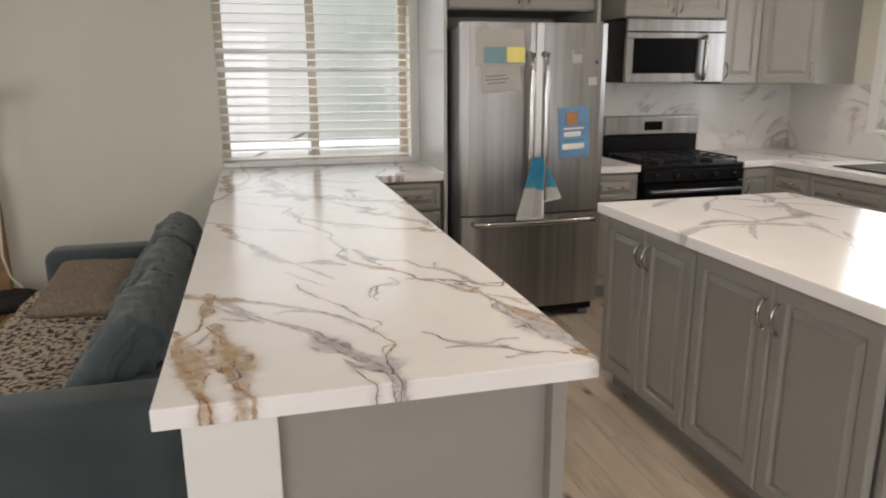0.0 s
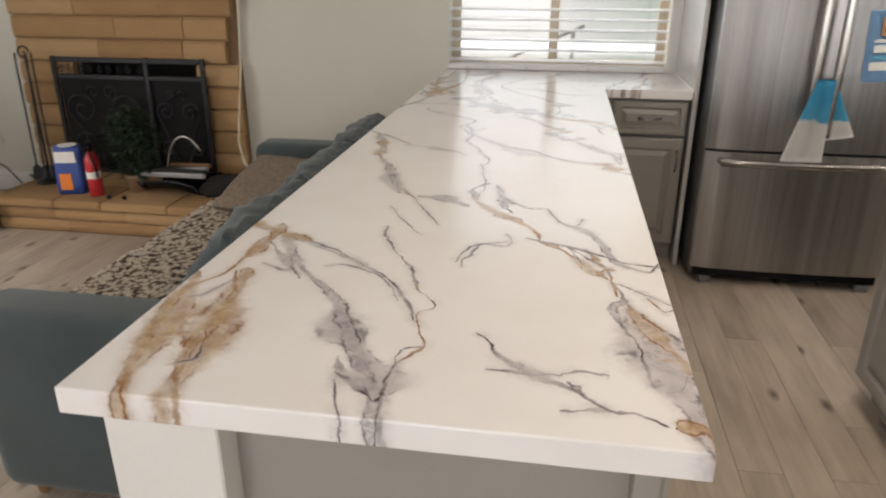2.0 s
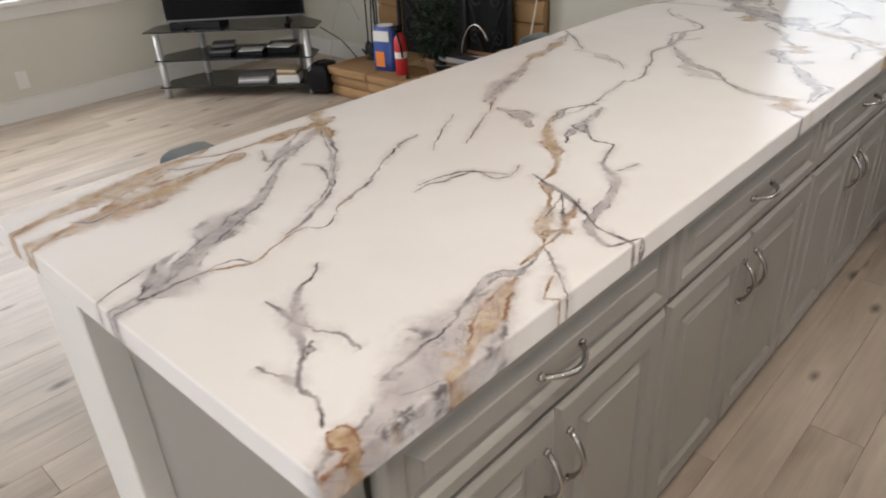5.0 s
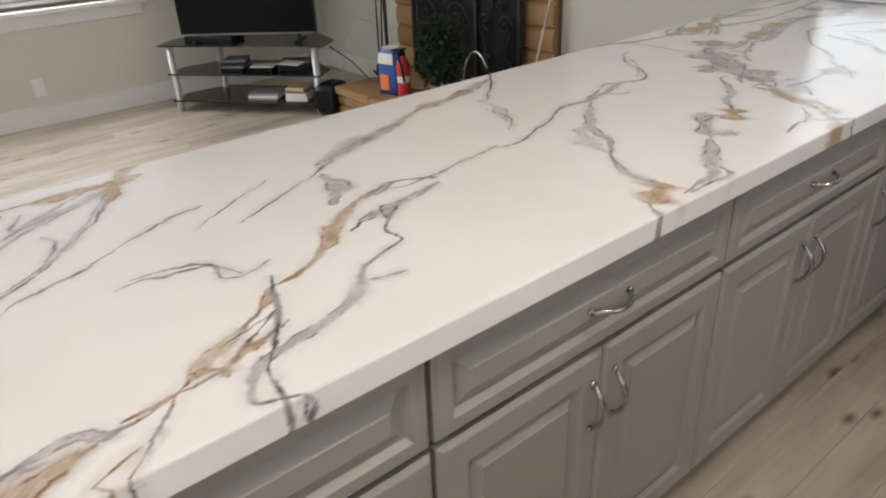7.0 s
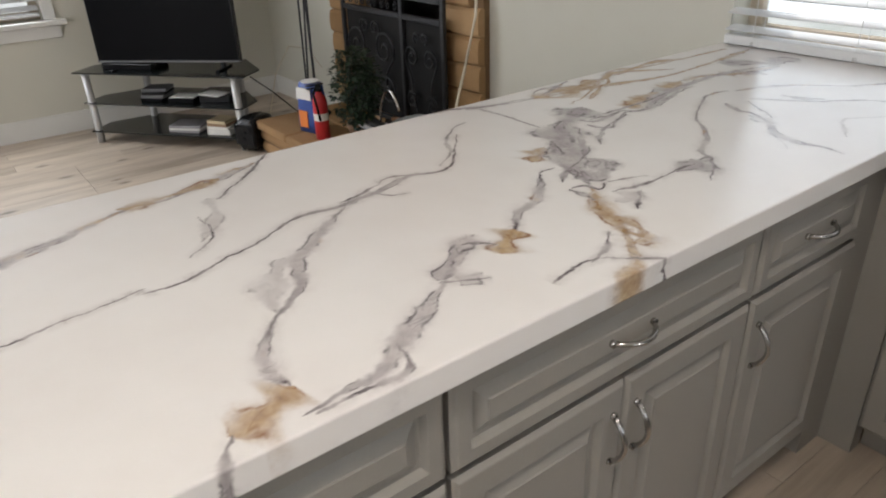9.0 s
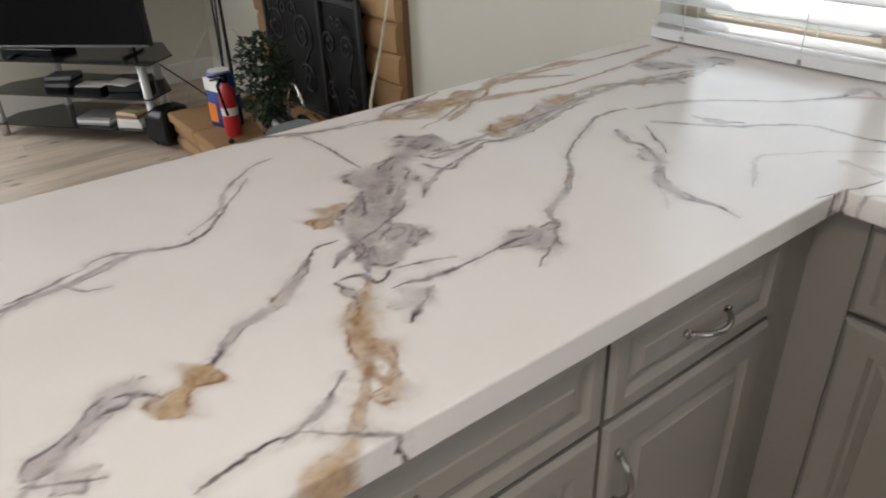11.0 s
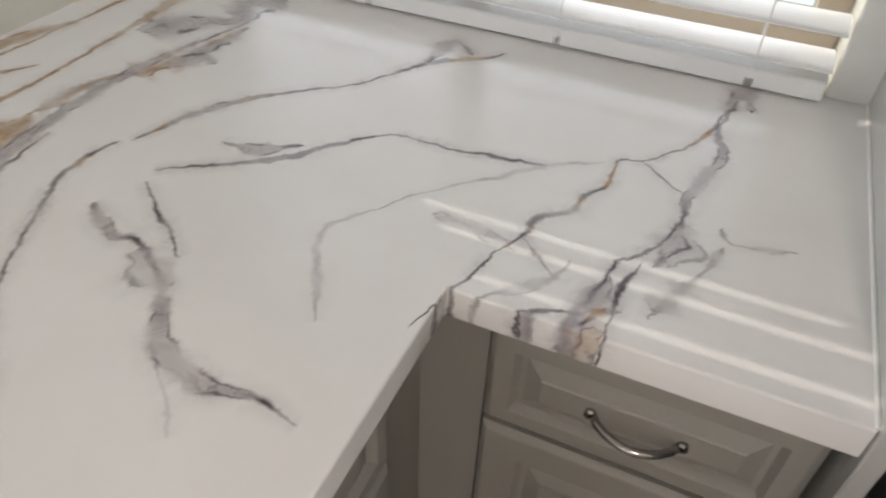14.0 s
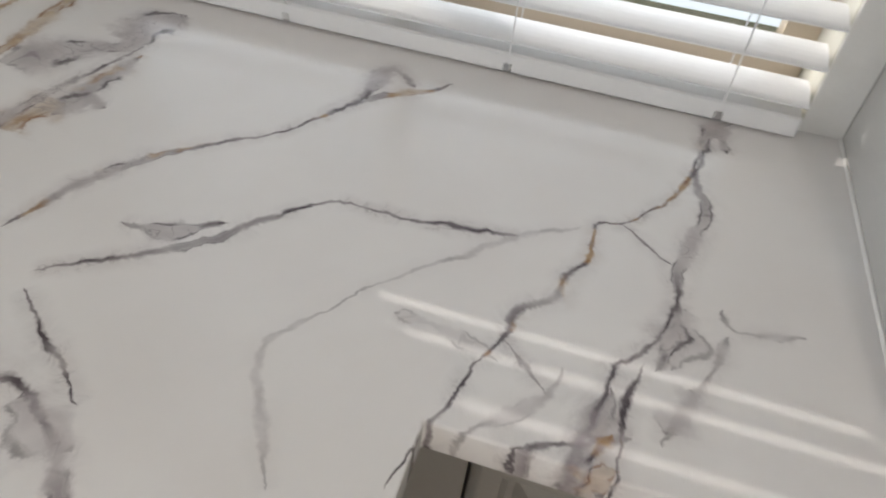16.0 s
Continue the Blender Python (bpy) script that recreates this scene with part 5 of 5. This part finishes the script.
def shelf_shape(w, d, cut, z, th=0.008):
    bm = bmesh.new()
    pts = [(-w / 2, 0), (w / 2, 0), (w / 2, d * 0.45), (w / 2 - cut, d), (-w / 2 + cut, d), (-w / 2, d * 0.45)]
    lo, hi = [bm.verts.new((x, y, z)) for x, y in pts], [bm.verts.new((x, y, z + th)) for x, y in pts]
    for k in range(6):
        bm.faces.new((lo[k], lo[(k + 1) % 6], hi[(k + 1) % 6], hi[k]))
    bm.faces.new(lo[::-1])
    bm.faces.new(hi)
    return bm


part("top_shelf", shelf_shape(1.22, 0.50, 0.24, 0.462), SMOKED, st, "smoked glass top")
part("middle_shelf", shelf_shape(1.14, 0.46, 0.22, 0.265), SMOKED, st)
part("bottom_shelf", shelf_shape(1.14, 0.46, 0.22, 0.075), SMOKED, st)
for x, y in ((-0.535, 0.03), (0.535, 0.03), (-0.36, 0.40), (0.36, 0.40)):
    lg = part("leg", lathe([(0.024, 0), (0.024, 0.0745), (0.024, 0.0835), (0.024, 0.461)], 14, None, (x, y, 0)), SILVER, st, "silver tube leg", True)
    for z in (0.060, 0.250, 0.445):
        part("collar", lathe([(0.0265, z), (0.0265, z + 0.012)], 14, None, (x, y, 0)), SILVER, lg, "", True)
tv = thing("television", pose(-3.45, 3.80, 0.471, 0, 0, 44.5), "flat black television standing on the glass stand", "television")
part("bezel", solid(-0.485, 0.485, 0.0, 0.05, 0.045, 0.61, 0.004), BLACK, tv)
part("screen", solid(-0.472, 0.472, -0.004, -0.0005, 0.062, 0.598), GLASSBLACK, tv, "dark glossy screen")
part("trim", solid(-0.485, 0.485, -0.006, -0.0005, 0.046, 0.058, 0.002), FRIDGESIDE, tv)
for s in (-0.36, 0.36):
    part("foot", box(solid(s - 0.012, s + 0.012, -0.08, 0.13, 0, 0.012, 0.003), s - 0.010, s + 0.010, 0.01, 0.04, 0.0125, 0.0445), BLACK, tv)


def on_stand(name, x, y, z, w, d, h, material, label, category, turn=0, bev=0.003):
    ob = part(name, solid(-w / 2, w / 2, -d / 2, d / 2, 0, h, bev), material)
    ob.matrix_world = pose(-3.37, 3.675, 0, 0, 0, A) @ pose(x, y, z, 0, 0, turn)
    return tagged(ob, label, category)


on_stand("media_box", -0.27, 0.20, 0.471, 0.36, 0.2, 0.04, BLACK, "flat black media box on the stand top", "media box")
for k in range(4):
    on_stand("disc_case", -0.12 + 0.006 * k, 0.15, 0.274 + k * 0.0215, 0.16, 0.14, 0.021, BLACK if k % 2 == 0 else FRIDGESIDE, "dark disc case in a stack on the middle shelf", "disc case", 4 * k)
on_stand("set_top_box", 0.10, 0.16, 0.274, 0.20, 0.16, 0.03, BLACK, "black set-top box on the middle shelf", "media box", -5)
on_stand("letter", 0.10, 0.14, 0.3045, 0.17, 0.12, 0.006, PAPER, "white envelope lying on the set-top box", "paper", 6)
on_stand("game_console", 0.31, 0.20, 0.274, 0.20, 0.18, 0.06, BLACK, "black console on the middle shelf", "media box", 8)
on_stand("letter", 0.33, 0.10, 0.3345, 0.17, 0.12, 0.006, PAPER, "white envelope lying on the console", "paper", -12)
for k in range(3):
    on_stand("magazine", 0.10, 0.13, 0.084 + k * 0.0155, 0.22, 0.17, 0.015, INK if k != 1 else PAPER, "pale magazine in a stack on the bottom shelf", "magazine", 3 * k)
for k, (mt, h) in enumerate(((PAPER, 0.035), (PAPER, 0.02), (CLAY, 0.018), (plain("cream_cover", (0.6, 0.5, 0.32), 0.6), 0.02))):
    on_stand("book", 0.36, 0.10, (0.084, 0.1195, 0.140, 0.1585)[k], 0.16 - 0.006 * k, 0.14, h, mt, "book in a stack on the bottom shelf", "book", -3 * k + 2)
# cables behind the stand
tagged(part("power_cable", tube([(-2.92, 4.12, 0.46), (-2.82, 4.22, 0.36), (-2.86, 4.36, 0.22), (-2.95, 4.5, 0.12), (-3.2, 4.6, 0.03), (-3.4, 4.6, 0.015)], 0.004, 6), BLACK, None, "", True), "thin black cable hanging from the television stand", "cable")
tagged(part("power_cable", tube([(-3.02, 4.22, 0.06), (-3.06, 4.35, 0.42), (-3.14, 4.5, 0.56), (-3.26, 4.7, 0.50), (-3.32, 4.82, 0.34)], 0.003, 6), CORD, None, "", True), "thin pale cable arching to the wall", "cable")
bgk = part("dark_bag", cushion(0.16, 0.22, 0.22, 0.4, 8, 0.012, 4), BLACK, None, "", True)
bgk.matrix_world = pose(-2.93, 4.11, 0.115, 0, 0, 25)
tagged(bgk, "small crumpled black bag on the floor beside the hearth", "bag")
ou = thing("wall_outlet", pose(XL + 0.001, 2.56, 0.26), "white double wall outlet above the baseboard", "outlet")
part("plate", solid(0, 0.006, -0.037, 0.037, -0.06, 0.06, 0.003), WHITE, ou)
for z in (-0.022, 0.022):
    part("socket", solid(0.0061, 0.008, -0.016, 0.016, z - 0.014, z + 0.014, 0.002), WHITE, ou)

# ---- fireplace ----
FPX0, FPX1, FPY = -3.04, -1.52, 4.80
fp = thing("fireplace", pose(0, 0, 0), "tan brick fireplace with raised brick hearth and dark firebox", "fireplace")
part("core", wall_with_hole(bmesh.new(), "y", FPY + 0.02, YB - 0.001, FPX0 + 0.006, FPX1 - 0.006, 0.0, ZC - 0.01, [(-2.66, -1.80, 0.20, 0.93)]), MORTAR, fp)
part("hearth_core", solid(-2.83, -1.15, 4.115, FPY + 0.019, 0.0, 0.150), MORTAR, fp)
bm = solid(-2.655, -1.805, 5.20, 5.22, 0.20, 0.925)
box(bm, -2.655, -2.63, YB, 5.199, 0.20, 0.925)
box(bm, -1.83, -1.805, YB, 5.199, 0.20, 0.925)
box(bm, -2.6295, -1.8305, YB, 5.199, 0.9, 0.925)
box(bm, -2.6295, -1.8305, YB, 5.199, 0.20, 0.21)
part("firebox", bm, SOIL, fp, "sooty black firebox")
mt = thing("mantel_shelf", pose(0, 0, 0), "stained wooden mantel shelf on the brick chimney", "shelf")
part("board", solid(-3.10, -1.46, 4.60, FPY - 0.002, 1.395, 1.435, 0.006, 2), WOOD, mt)
part("moulding", solid(-3.06, -1.50, 4.70, FPY - 0.002, 1.35, 1.3945, 0.008, 2), WOOD, mt)


def frame_thing(x, w, h, mat_f, mat_p, label):
    r = thing("framed_photo", pose(x, 4.70, 1.436, -8), label, "framed photo")
    part("frame", box(box(box(solid(0, w, 0, 0.02, 0, 0.03, 0.003), 0, w, 0, 0.02, h - 0.03, h, 0.003), 0, 0.03, 0.001, 0.019, 0.03, h - 0.03), w - 0.03, w, 0.001, 0.019, 0.03, h - 0.03), mat_f, r)
    part("picture", solid(0.03, w - 0.03, 0.006, 0.014, 0.03, h - 0.03), mat_p, r)


frame_thing(-2.50, 0.20, 0.25, YELLOW, PAPER, "yellow framed picture on the mantel shelf")
frame_thing(-2.17, 0.20, 0.25, plain("purple_frame", (0.30, 0.18, 0.42), 0.5), PAPER, "purple framed picture on the mantel shelf")
vs_ = part("vase", lathe([(0.03, 0), (0.06, 0.03), (0.068, 0.08), (0.04, 0.14), (0.028, 0.17), (0.036, 0.19)], 18), PAPER, None, "", True)
vs_.location = (-1.78, 4.70, 1.4355)
tagged(vs_, "small white ceramic vase on the mantel shelf", "vase")

# fire screen: frame, bars and scrolls
fs = thing("fire_screen", pose(-2.76, 4.715, 0.203), "black wrought iron fire screen with scrolls before the firebox", "fire screen")
W2, H2, MX = 1.05, 0.755, 0.66


def bar(x0, x1, z0, z1):
    return solid(x0, x1, -0.012, 0.012, z0, z1, 0.004)


for x in (0, MX - 0.02, W2 - 0.03):
    part("upright", bar(x, x + 0.03, 0, H2), IRON, fs)
for a, b in ((0.0305, MX - 0.0205), (MX + 0.0105, W2 - 0.0305)):
    for z in (0.0, H2 - 0.14, H2 - 0.035):
        part("rail", bar(a, b, z, z + 0.03), IRON, fs)
    part("mesh_panel", solid(a, b, 0.013, 0.015, 0.031, H2 - 0.141), surface("screen_mesh", (0.004, 0.004, 0.004), (0.009, 0.008, 0.008), 12, 0.95, 0.0, 500, 0.3), fs)


def spiral(cx, cz, r, a0, turns, hand=1, n=26):
    return [(cx + hand * r * (1 - 0.85 * k / n) * math.cos(a0 + turns * math.tau * k / n), -0.016, cz + r * (1 - 0.85 * k / n) * math.sin(a0 + turns * math.tau * k / n)) for k in range(n + 1)]


def scrolls(cx, z0, h, w):
    for hand in (1, -1):
        part("scroll", tube([(cx, -0.016, z0)] + [(cx + hand * w * 0.30 * math.sin(u * 2.2), -0.016, z0 + h * 0.62 * u) for u in (0.25, 0.5, 0.75)] + spiral(cx + hand * w * 0.26, z0 + h * 0.70, w * 0.20, -0.3, 1.5, hand), 0.0065, 6), IRON, fs, "", True)
        part("scroll", tube(spiral(cx + hand * w * 0.30, z0 + h * 0.26, w * 0.17, 2.6, -1.4, hand), 0.0065, 6), IRON, fs, "", True)
        part("scroll", tube(spiral(cx + hand * w * 0.10, z0 + h * 0.90, w * 0.10, -1.2, 1.3, hand), 0.0055, 6), IRON, fs, "", True)


scrolls(0.33, 0.04, 0.55, 0.56)
scrolls(0.845, 0.04, 0.55, 0.32)
for k in range(9):
    part("scroll", tube(spiral(0.07 + k * 0.068, H2 - 0.075, 0.026, 1.5, 1.4, 1 if k % 2 else -1, 14), 0.004, 5), IRON, fs, "", True)

# hearth things
HZ = 0.206
bg = thing("charcoal_bag", pose(-2.42, 4.27, HZ, 0, 0, 14), "blue and white printed paper bag standing on the hearth", "bag")
bm = bmesh.new()
prof = [(0, 0.080, 0.055), (0.06, 0.083, 0.06), (0.2, 0.080, 0.05), (0.27, 0.078, 0.035), (0.285, 0.076, 0.028)]
rings = []
for z, a, b in prof:
    rings.append([bm.verts.new((a * math.copysign(abs(math.cos(q)) ** 0.4, math.cos(q)), b * math.copysign(abs(math.sin(q)) ** 0.4, math.sin(q)), z + 0.004 * math.sin(3 * q))) for q in [k * math.tau / 24 for k in range(24)]])
for u, w in zip(rings, rings[1:]):
    for k in range(24):
        bm.faces.new((u[k], u[(k + 1) % 24], w[(k + 1) % 24], w[k]))
bm.faces.new(rings[0][::-1])
bm.faces.new(rings[-1])
part("sack", bm, BLUE, bg, "", True)
part("rim", lathe([(0.05, 0.2855), (0.055, 0.292)], 16), PAPER, bg)
part("print", solid(-0.05, 0.02, -0.0645, -0.0615, 0.03, 0.13, 0.0005), ORANGE, bg, "orange printed emblem")
part("print", solid(-0.06, 0.06, -0.0615, -0.0575, 0.195, 0.262, 0.0005), PAPER, bg, "white printed band")

ex = thing("fire_extinguisher", pose(-2.245, 4.23, HZ), "small red fire extinguisher standing on the hearth", "extinguisher")
part("cylinder", lathe([(0.036, 0), (0.041, 0.006), (0.041, 0.21), (0.036, 0.235), (0.02, 0.255), (0.016, 0.27)], 18), RED, ex, "", True)
part("valve", lathe([(0.017, 0.2705), (0.017, 0.30), (0.01, 0.305)], 12), BLACK, ex, "", True)
part("lever", box(solid(-0.012, 0.012, -0.075, 0.03, 0.3055, 0.312, 0.002), -0.010, 0.010, -0.07, 0.0, 0.290, 0.295), BLACK, ex)
part("hose", tube([(0, -0.018, 0.285), (0.03, -0.05, 0.27), (0.05, -0.045, 0.2), (0.046, -0.03, 0.12)], 0.007, 8), BLACK, ex, "", True)
part("label", lathe([(0.0416, 0.11), (0.0416, 0.15)], 18), PAPER, ex, "white printed label")

tl = thing("fireplace_tools", pose(-2.72, 4.45, HZ), "black wrought iron fireplace tool set standing on the hearth", "fireplace tools")
part("base", lathe([(0.085, 0), (0.08, 0.012), (0.02, 0.02)], 18), IRON, tl, "", True)
part("stem", tube([(0, 0, 0.02), (0, 0, 0.78)], 0.008, 8), IRON, tl)
part("hook_bar", tube(spiral(0, 0.80, 0.045, 0, 1.2), 0.006, 6), IRON, tl, "", True)
for k, dx in enumerate((-0.055, 0.055, 0.02)):
    tool = part("tool", tube([(dx, -0.03 - 0.03 * (k == 2), 0.10), (dx, -0.02, 0.72), (dx, -0.015, 0.80)], 0.006, 6), IRON, tl)
    part("tool_head", lathe([(0.026, 0.03), (0.03, 0.05), (0.022, 0.10), (0.008, 0.115)], 10, None, (dx, -0.03 - 0.03 * (k == 2), 0)), IRON, tool)
for a in (2.6, 3.7):
    part("scroll_foot", tube([(0.1 * math.cos(a) * u + 0.0, 0.1 * math.sin(a) * u, 0.015 + 0.10 * (1 - u) ** 2 + 0.03 * max(0, u - 0.8) * 5) for u in (0, 0.3, 0.6, 0.85, 1.0, 1.1)], 0.007, 6), IRON, tl, "", True)

pt = thing("potted_plant", pose(-2.05, 4.36, HZ), "leafy green plant in a small clay pot on the hearth", "plant")
part("pot", lathe([(0.05, 0), (0.065, 0.09), (0.072, 0.092), (0.072, 0.11), (0.06, 0.11)], 20), CLAY, pt, "", True)
rnd = random.Random(11)
bm = bmesh.new()
for k in range(9):
    a = rnd.uniform(0, math.tau)
    tube([(0, 0, 0.10), (0.06 * math.cos(a), 0.05 * math.sin(a), 0.25), (0.12 * math.cos(a), 0.10 * math.sin(a), rnd.uniform(0.34, 0.46))], 0.004, 5, bm, 0.5)
part("stems", bm, LEAF, pt)
vs, fcs = [], []
for k in range(900):
    a, z = rnd.uniform(0, math.tau), rnd.uniform(0.10, 0.50)
    r = 0.155 * math.sqrt(rnd.random()) * math.sin(math.pi * min(1, (z - 0.02) / 0.55)) ** 0.7
    c = Vector((r * math.cos(a), r * math.sin(a) * 0.8, z))
    d = Vector((math.cos(a) + rnd.gauss(0, 0.6), math.sin(a) + rnd.gauss(0, 0.6), rnd.gauss(0.1, 0.6))).normalized()
    e = d.cross(Vector((0, 0, 1)) if abs(d.z) < 0.9 else Vector((1, 0, 0))).normalized() * rnd.uniform(0.010, 0.017)
    d *= rnd.uniform(0.03, 0.05)
    i = len(vs)
    vs += [c, c + d * 0.5 + e, c + d - Vector((0, 0, 0.008)), c + d * 0.5 - e]
    fcs += [(i, i + 1, i + 2), (i, i + 2, i + 3)]
me = bpy.data.meshes.new("foliage")
me.from_pydata(vs, [], fcs)
me.materials.append(LEAF)
new("foliage", me).parent = pt

lb = thing("log_carrier", pose(-1.78, 4.38, HZ, 0, 0, -8), "black log carrier with a steel loop handle, split kindling in it", "log carrier")
bm = bmesh.new()
nn = 10
rows = [[bm.verts.new((-0.20 + 0.40 * k / nn, 0.15 * math.sin(q), 0.14 - 0.13 * math.cos(q) + 0.012 * math.sin(5 * k / nn + q))) for q in [-1.25 + 2.5 * i / nn for i in range(nn + 1)]] for k in range(nn + 1)]
for k in range(nn):
    for i in range(nn):
        bm.faces.new((rows[k][i], rows[k][i + 1], rows[k + 1][i + 1], rows[k + 1][i]))
bmesh.ops.solidify(bm, geom=bm.faces[:], thickness=0.006)
part("sling", bm, BLACK, lb, "", True)
part("handle", tube([(-0.06, 0.0, 0.05)] + [(-0.06 + 0.14 * (1 - math.cos(q)), -0.02, 0.10 + 0.25 * math.sin(q)) for q in [k * 0.2 for k in range(13)]], 0.007, 8), CHROME, lb, "bent steel loop handle", True)
for k in range(6):
    c = part("kindling", tube([(-0.21 + 0.02 * k, -0.07 + 0.03 * k, 0.115 + 0.012 * (k % 3)), (0.24 - 0.015 * k, -0.09 + 0.034 * k, 0.14 + 0.014 * (k % 2))], 0.016, 6), (INK, SOIL, SOIL, INK, SOIL, WOOD)[k], lb)
dc = part("firewood_sack", cushion(0.34, 0.24, 0.10, 0.6, 12, 0.014, 21), SOIL, None, "", True)
dc.matrix_world = pose(-1.45, 4.40, HZ + 0.05, 0, 0, 12)
tagged(dc, "crumpled dark sack lying on the hearth", "sack")
for x in (-2.13, -2.03):
    fp_ = part("pine_cone", lathe([(0.006, 0), (0.016, 0.008), (0.014, 0.018), (0.004, 0.026)], 10), SOIL, None, "", True)
    fp_.location = (x, 4.17, HZ)
    tagged(fp_, "tiny dark pine cone on the hearth edge", "pine cone")
tagged(part("hanging_cord", tube([(-1.46, 4.75, 2.2), (-1.46, 4.74, 1.3), (-1.48, 4.73, 0.90), (-1.485, 4.66, 0.65), (-1.48, 4.60, 0.48), (-1.44, 4.56, 0.36), (-1.36, 4.52, 0.28), (-1.25, 4.50, 0.225), (-1.12, 4.48, 0.215)], 0.007, 8), CORD, None, "", True), "cream cord hanging down the wall beside the chimney", "cable")
# ceiling lamps
for x, y in ((1.40, 1.2), (1.28, 2.6), (2.95, 1.2), (2.95, 3.7)):
    r = thing("recessed_light", pose(x, y, ZC - 0.006), "round white recessed ceiling light", "ceiling light", "recessed lights")
    part("trim_ring", lathe([(0.095, 0.0), (0.095, 0.0055), (0.075, 0.0055), (0.078, 0.0)], 24), WHITE, r)

# ---- bricks, then floor boards ----
rnd = random.Random(5)


def piece_mesh(name, w, d, h, bev, material):
    bm = solid(0, w, 0, d, 0, h, bev)
    me = bpy.data.meshes.new(name)
    bmesh.ops.recalc_face_normals(bm, faces=bm.faces)
    bm.to_mesh(me)
    bm.free()
    me.materials.append(material)
    return me


def lay(name, me, parent, m):
    ob = new(name, me)
    ob.parent = parent
    ob.matrix_basis = m
    return ob


CH = 0.142
LONG = (0.28, 0.38, 0.46, 0.58, 0.72)


def stone(w, d, h):
    """A long split stone with a rounded, uneven face."""
    bm = bmesh.new()
    n = max(3, int(w / 0.08))
    prof = ((d, 0.0), (0.018, 0.0), (0.004, 0.014), (0.0, h * 0.5), (0.006, h - 0.016), (0.020, h), (d, h))
    rows = []
    for k in range(n + 1):
        x = w * k / n
        g = 0.010 * noise.noise(Vector((x * 6 + w * 31, h * 40, 2.0)))
        rows.append([bm.verts.new((x, y + (g if 0 < i < 6 else 0) + (0.004 if k in (0, n) and 0 < i < 6 else 0), z)) for i, (y, z) in enumerate(prof)])
    for u_, v_ in zip(rows, rows[1:]):
        for i in range(6):
            bm.faces.new((u_[i], v_[i], v_[i + 1], u_[i + 1]))
    bm.faces.new(rows[0][::-1])
    bm.faces.new(rows[-1])
    me_ = bpy.data.meshes.new("brick")
    bmesh.ops.recalc_face_normals(bm, faces=bm.faces)
    bm.to_mesh(me_)
    bm.free()
    me_.materials.append(BRICK)
    return me_


sizes = {w: stone(w, 0.05, CH - 0.004) for w in LONG}


def course(x0, x1, z, start):
    x, k = x0, start
    while x1 - x > 0.2:
        w = (0.72, 0.46, 0.58, 0.38, 0.72, 0.58)[k % 6]
        fit_w = [s for s in LONG if s <= x1 - x + 0.012]
        if w > x1 - x + 0.012 or 0.0 < x1 - x - w < 0.26:
            w = max([s for s in fit_w if x1 - x - s < 0.02 or x1 - x - s > 0.26] or fit_w)
        lay("brick", sizes[w], fp, pose(x, FPY - 0.029 + rnd.uniform(-0.006, 0.006), z))
        x += w + 0.003
        k += 1


z, row = 0.208, 0
while z < 2.3:
    if z < 0.9:
        course(FPX0, -2.655, z, 3)
        course(-1.802, FPX1, z, 3)
    else:
        course(FPX0, FPX1, z, row)
    z += CH
    row += 1
hearth_face = {w: stone(w, 0.05, 0.072) for w in LONG}
for zz, st0 in ((0.006, 0), (0.080, 2)):
    x, k = -2.84, st0
    while x < -1.3:
        w = (0.46, 0.58, 0.38)[k % 3]
        lay("brick", hearth_face[w], fp, pose(x, 4.10 + rnd.uniform(-0.003, 0.003), zz))
        x += w + 0.003
        k += 1
    lay("brick", hearth_face[0.58], fp, pose(-2.845, 4.735, zz, 0, 0, -90))
caps = {w: piece_mesh("brick", w, 0.355, 0.05, 0.010, BRICK) for w in (0.30, 0.42)}
x, k = -2.865, 0
while x < -1.25:
    w = (0.42, 0.30)[k % 2]
    for y in (4.080, 4.438):
        lay("brick", caps[w], fp, pose(x, y, 0.155))
    x += w + 0.004
    k += 1

PW = 0.14
boards = {n: piece_mesh("plank", PW - 0.0008, n - 0.0008, 0.012, 0.0008, PLANK) for n in (0.3, 0.6, 0.9, 1.2, 1.5, 1.8)}
x = XL - 0.02
while x < XR:
    y, first_board = YF - 0.1, True
    while YB + 0.17 - y > 0.3:
        n = rnd.choice((0.3, 0.6, 0.9, 1.2, 1.5, 1.8) if first_board else (1.2, 1.5, 1.8, 1.8, 1.5))
        n = min(n, max(b for b in boards if b <= YB + 0.17 - y))
        lay("plank", boards[n], floor, pose(x, y, -0.012 + rnd.uniform(-0.0003, 0.0003)))
        y, first_board = y + n, False
    x += PW
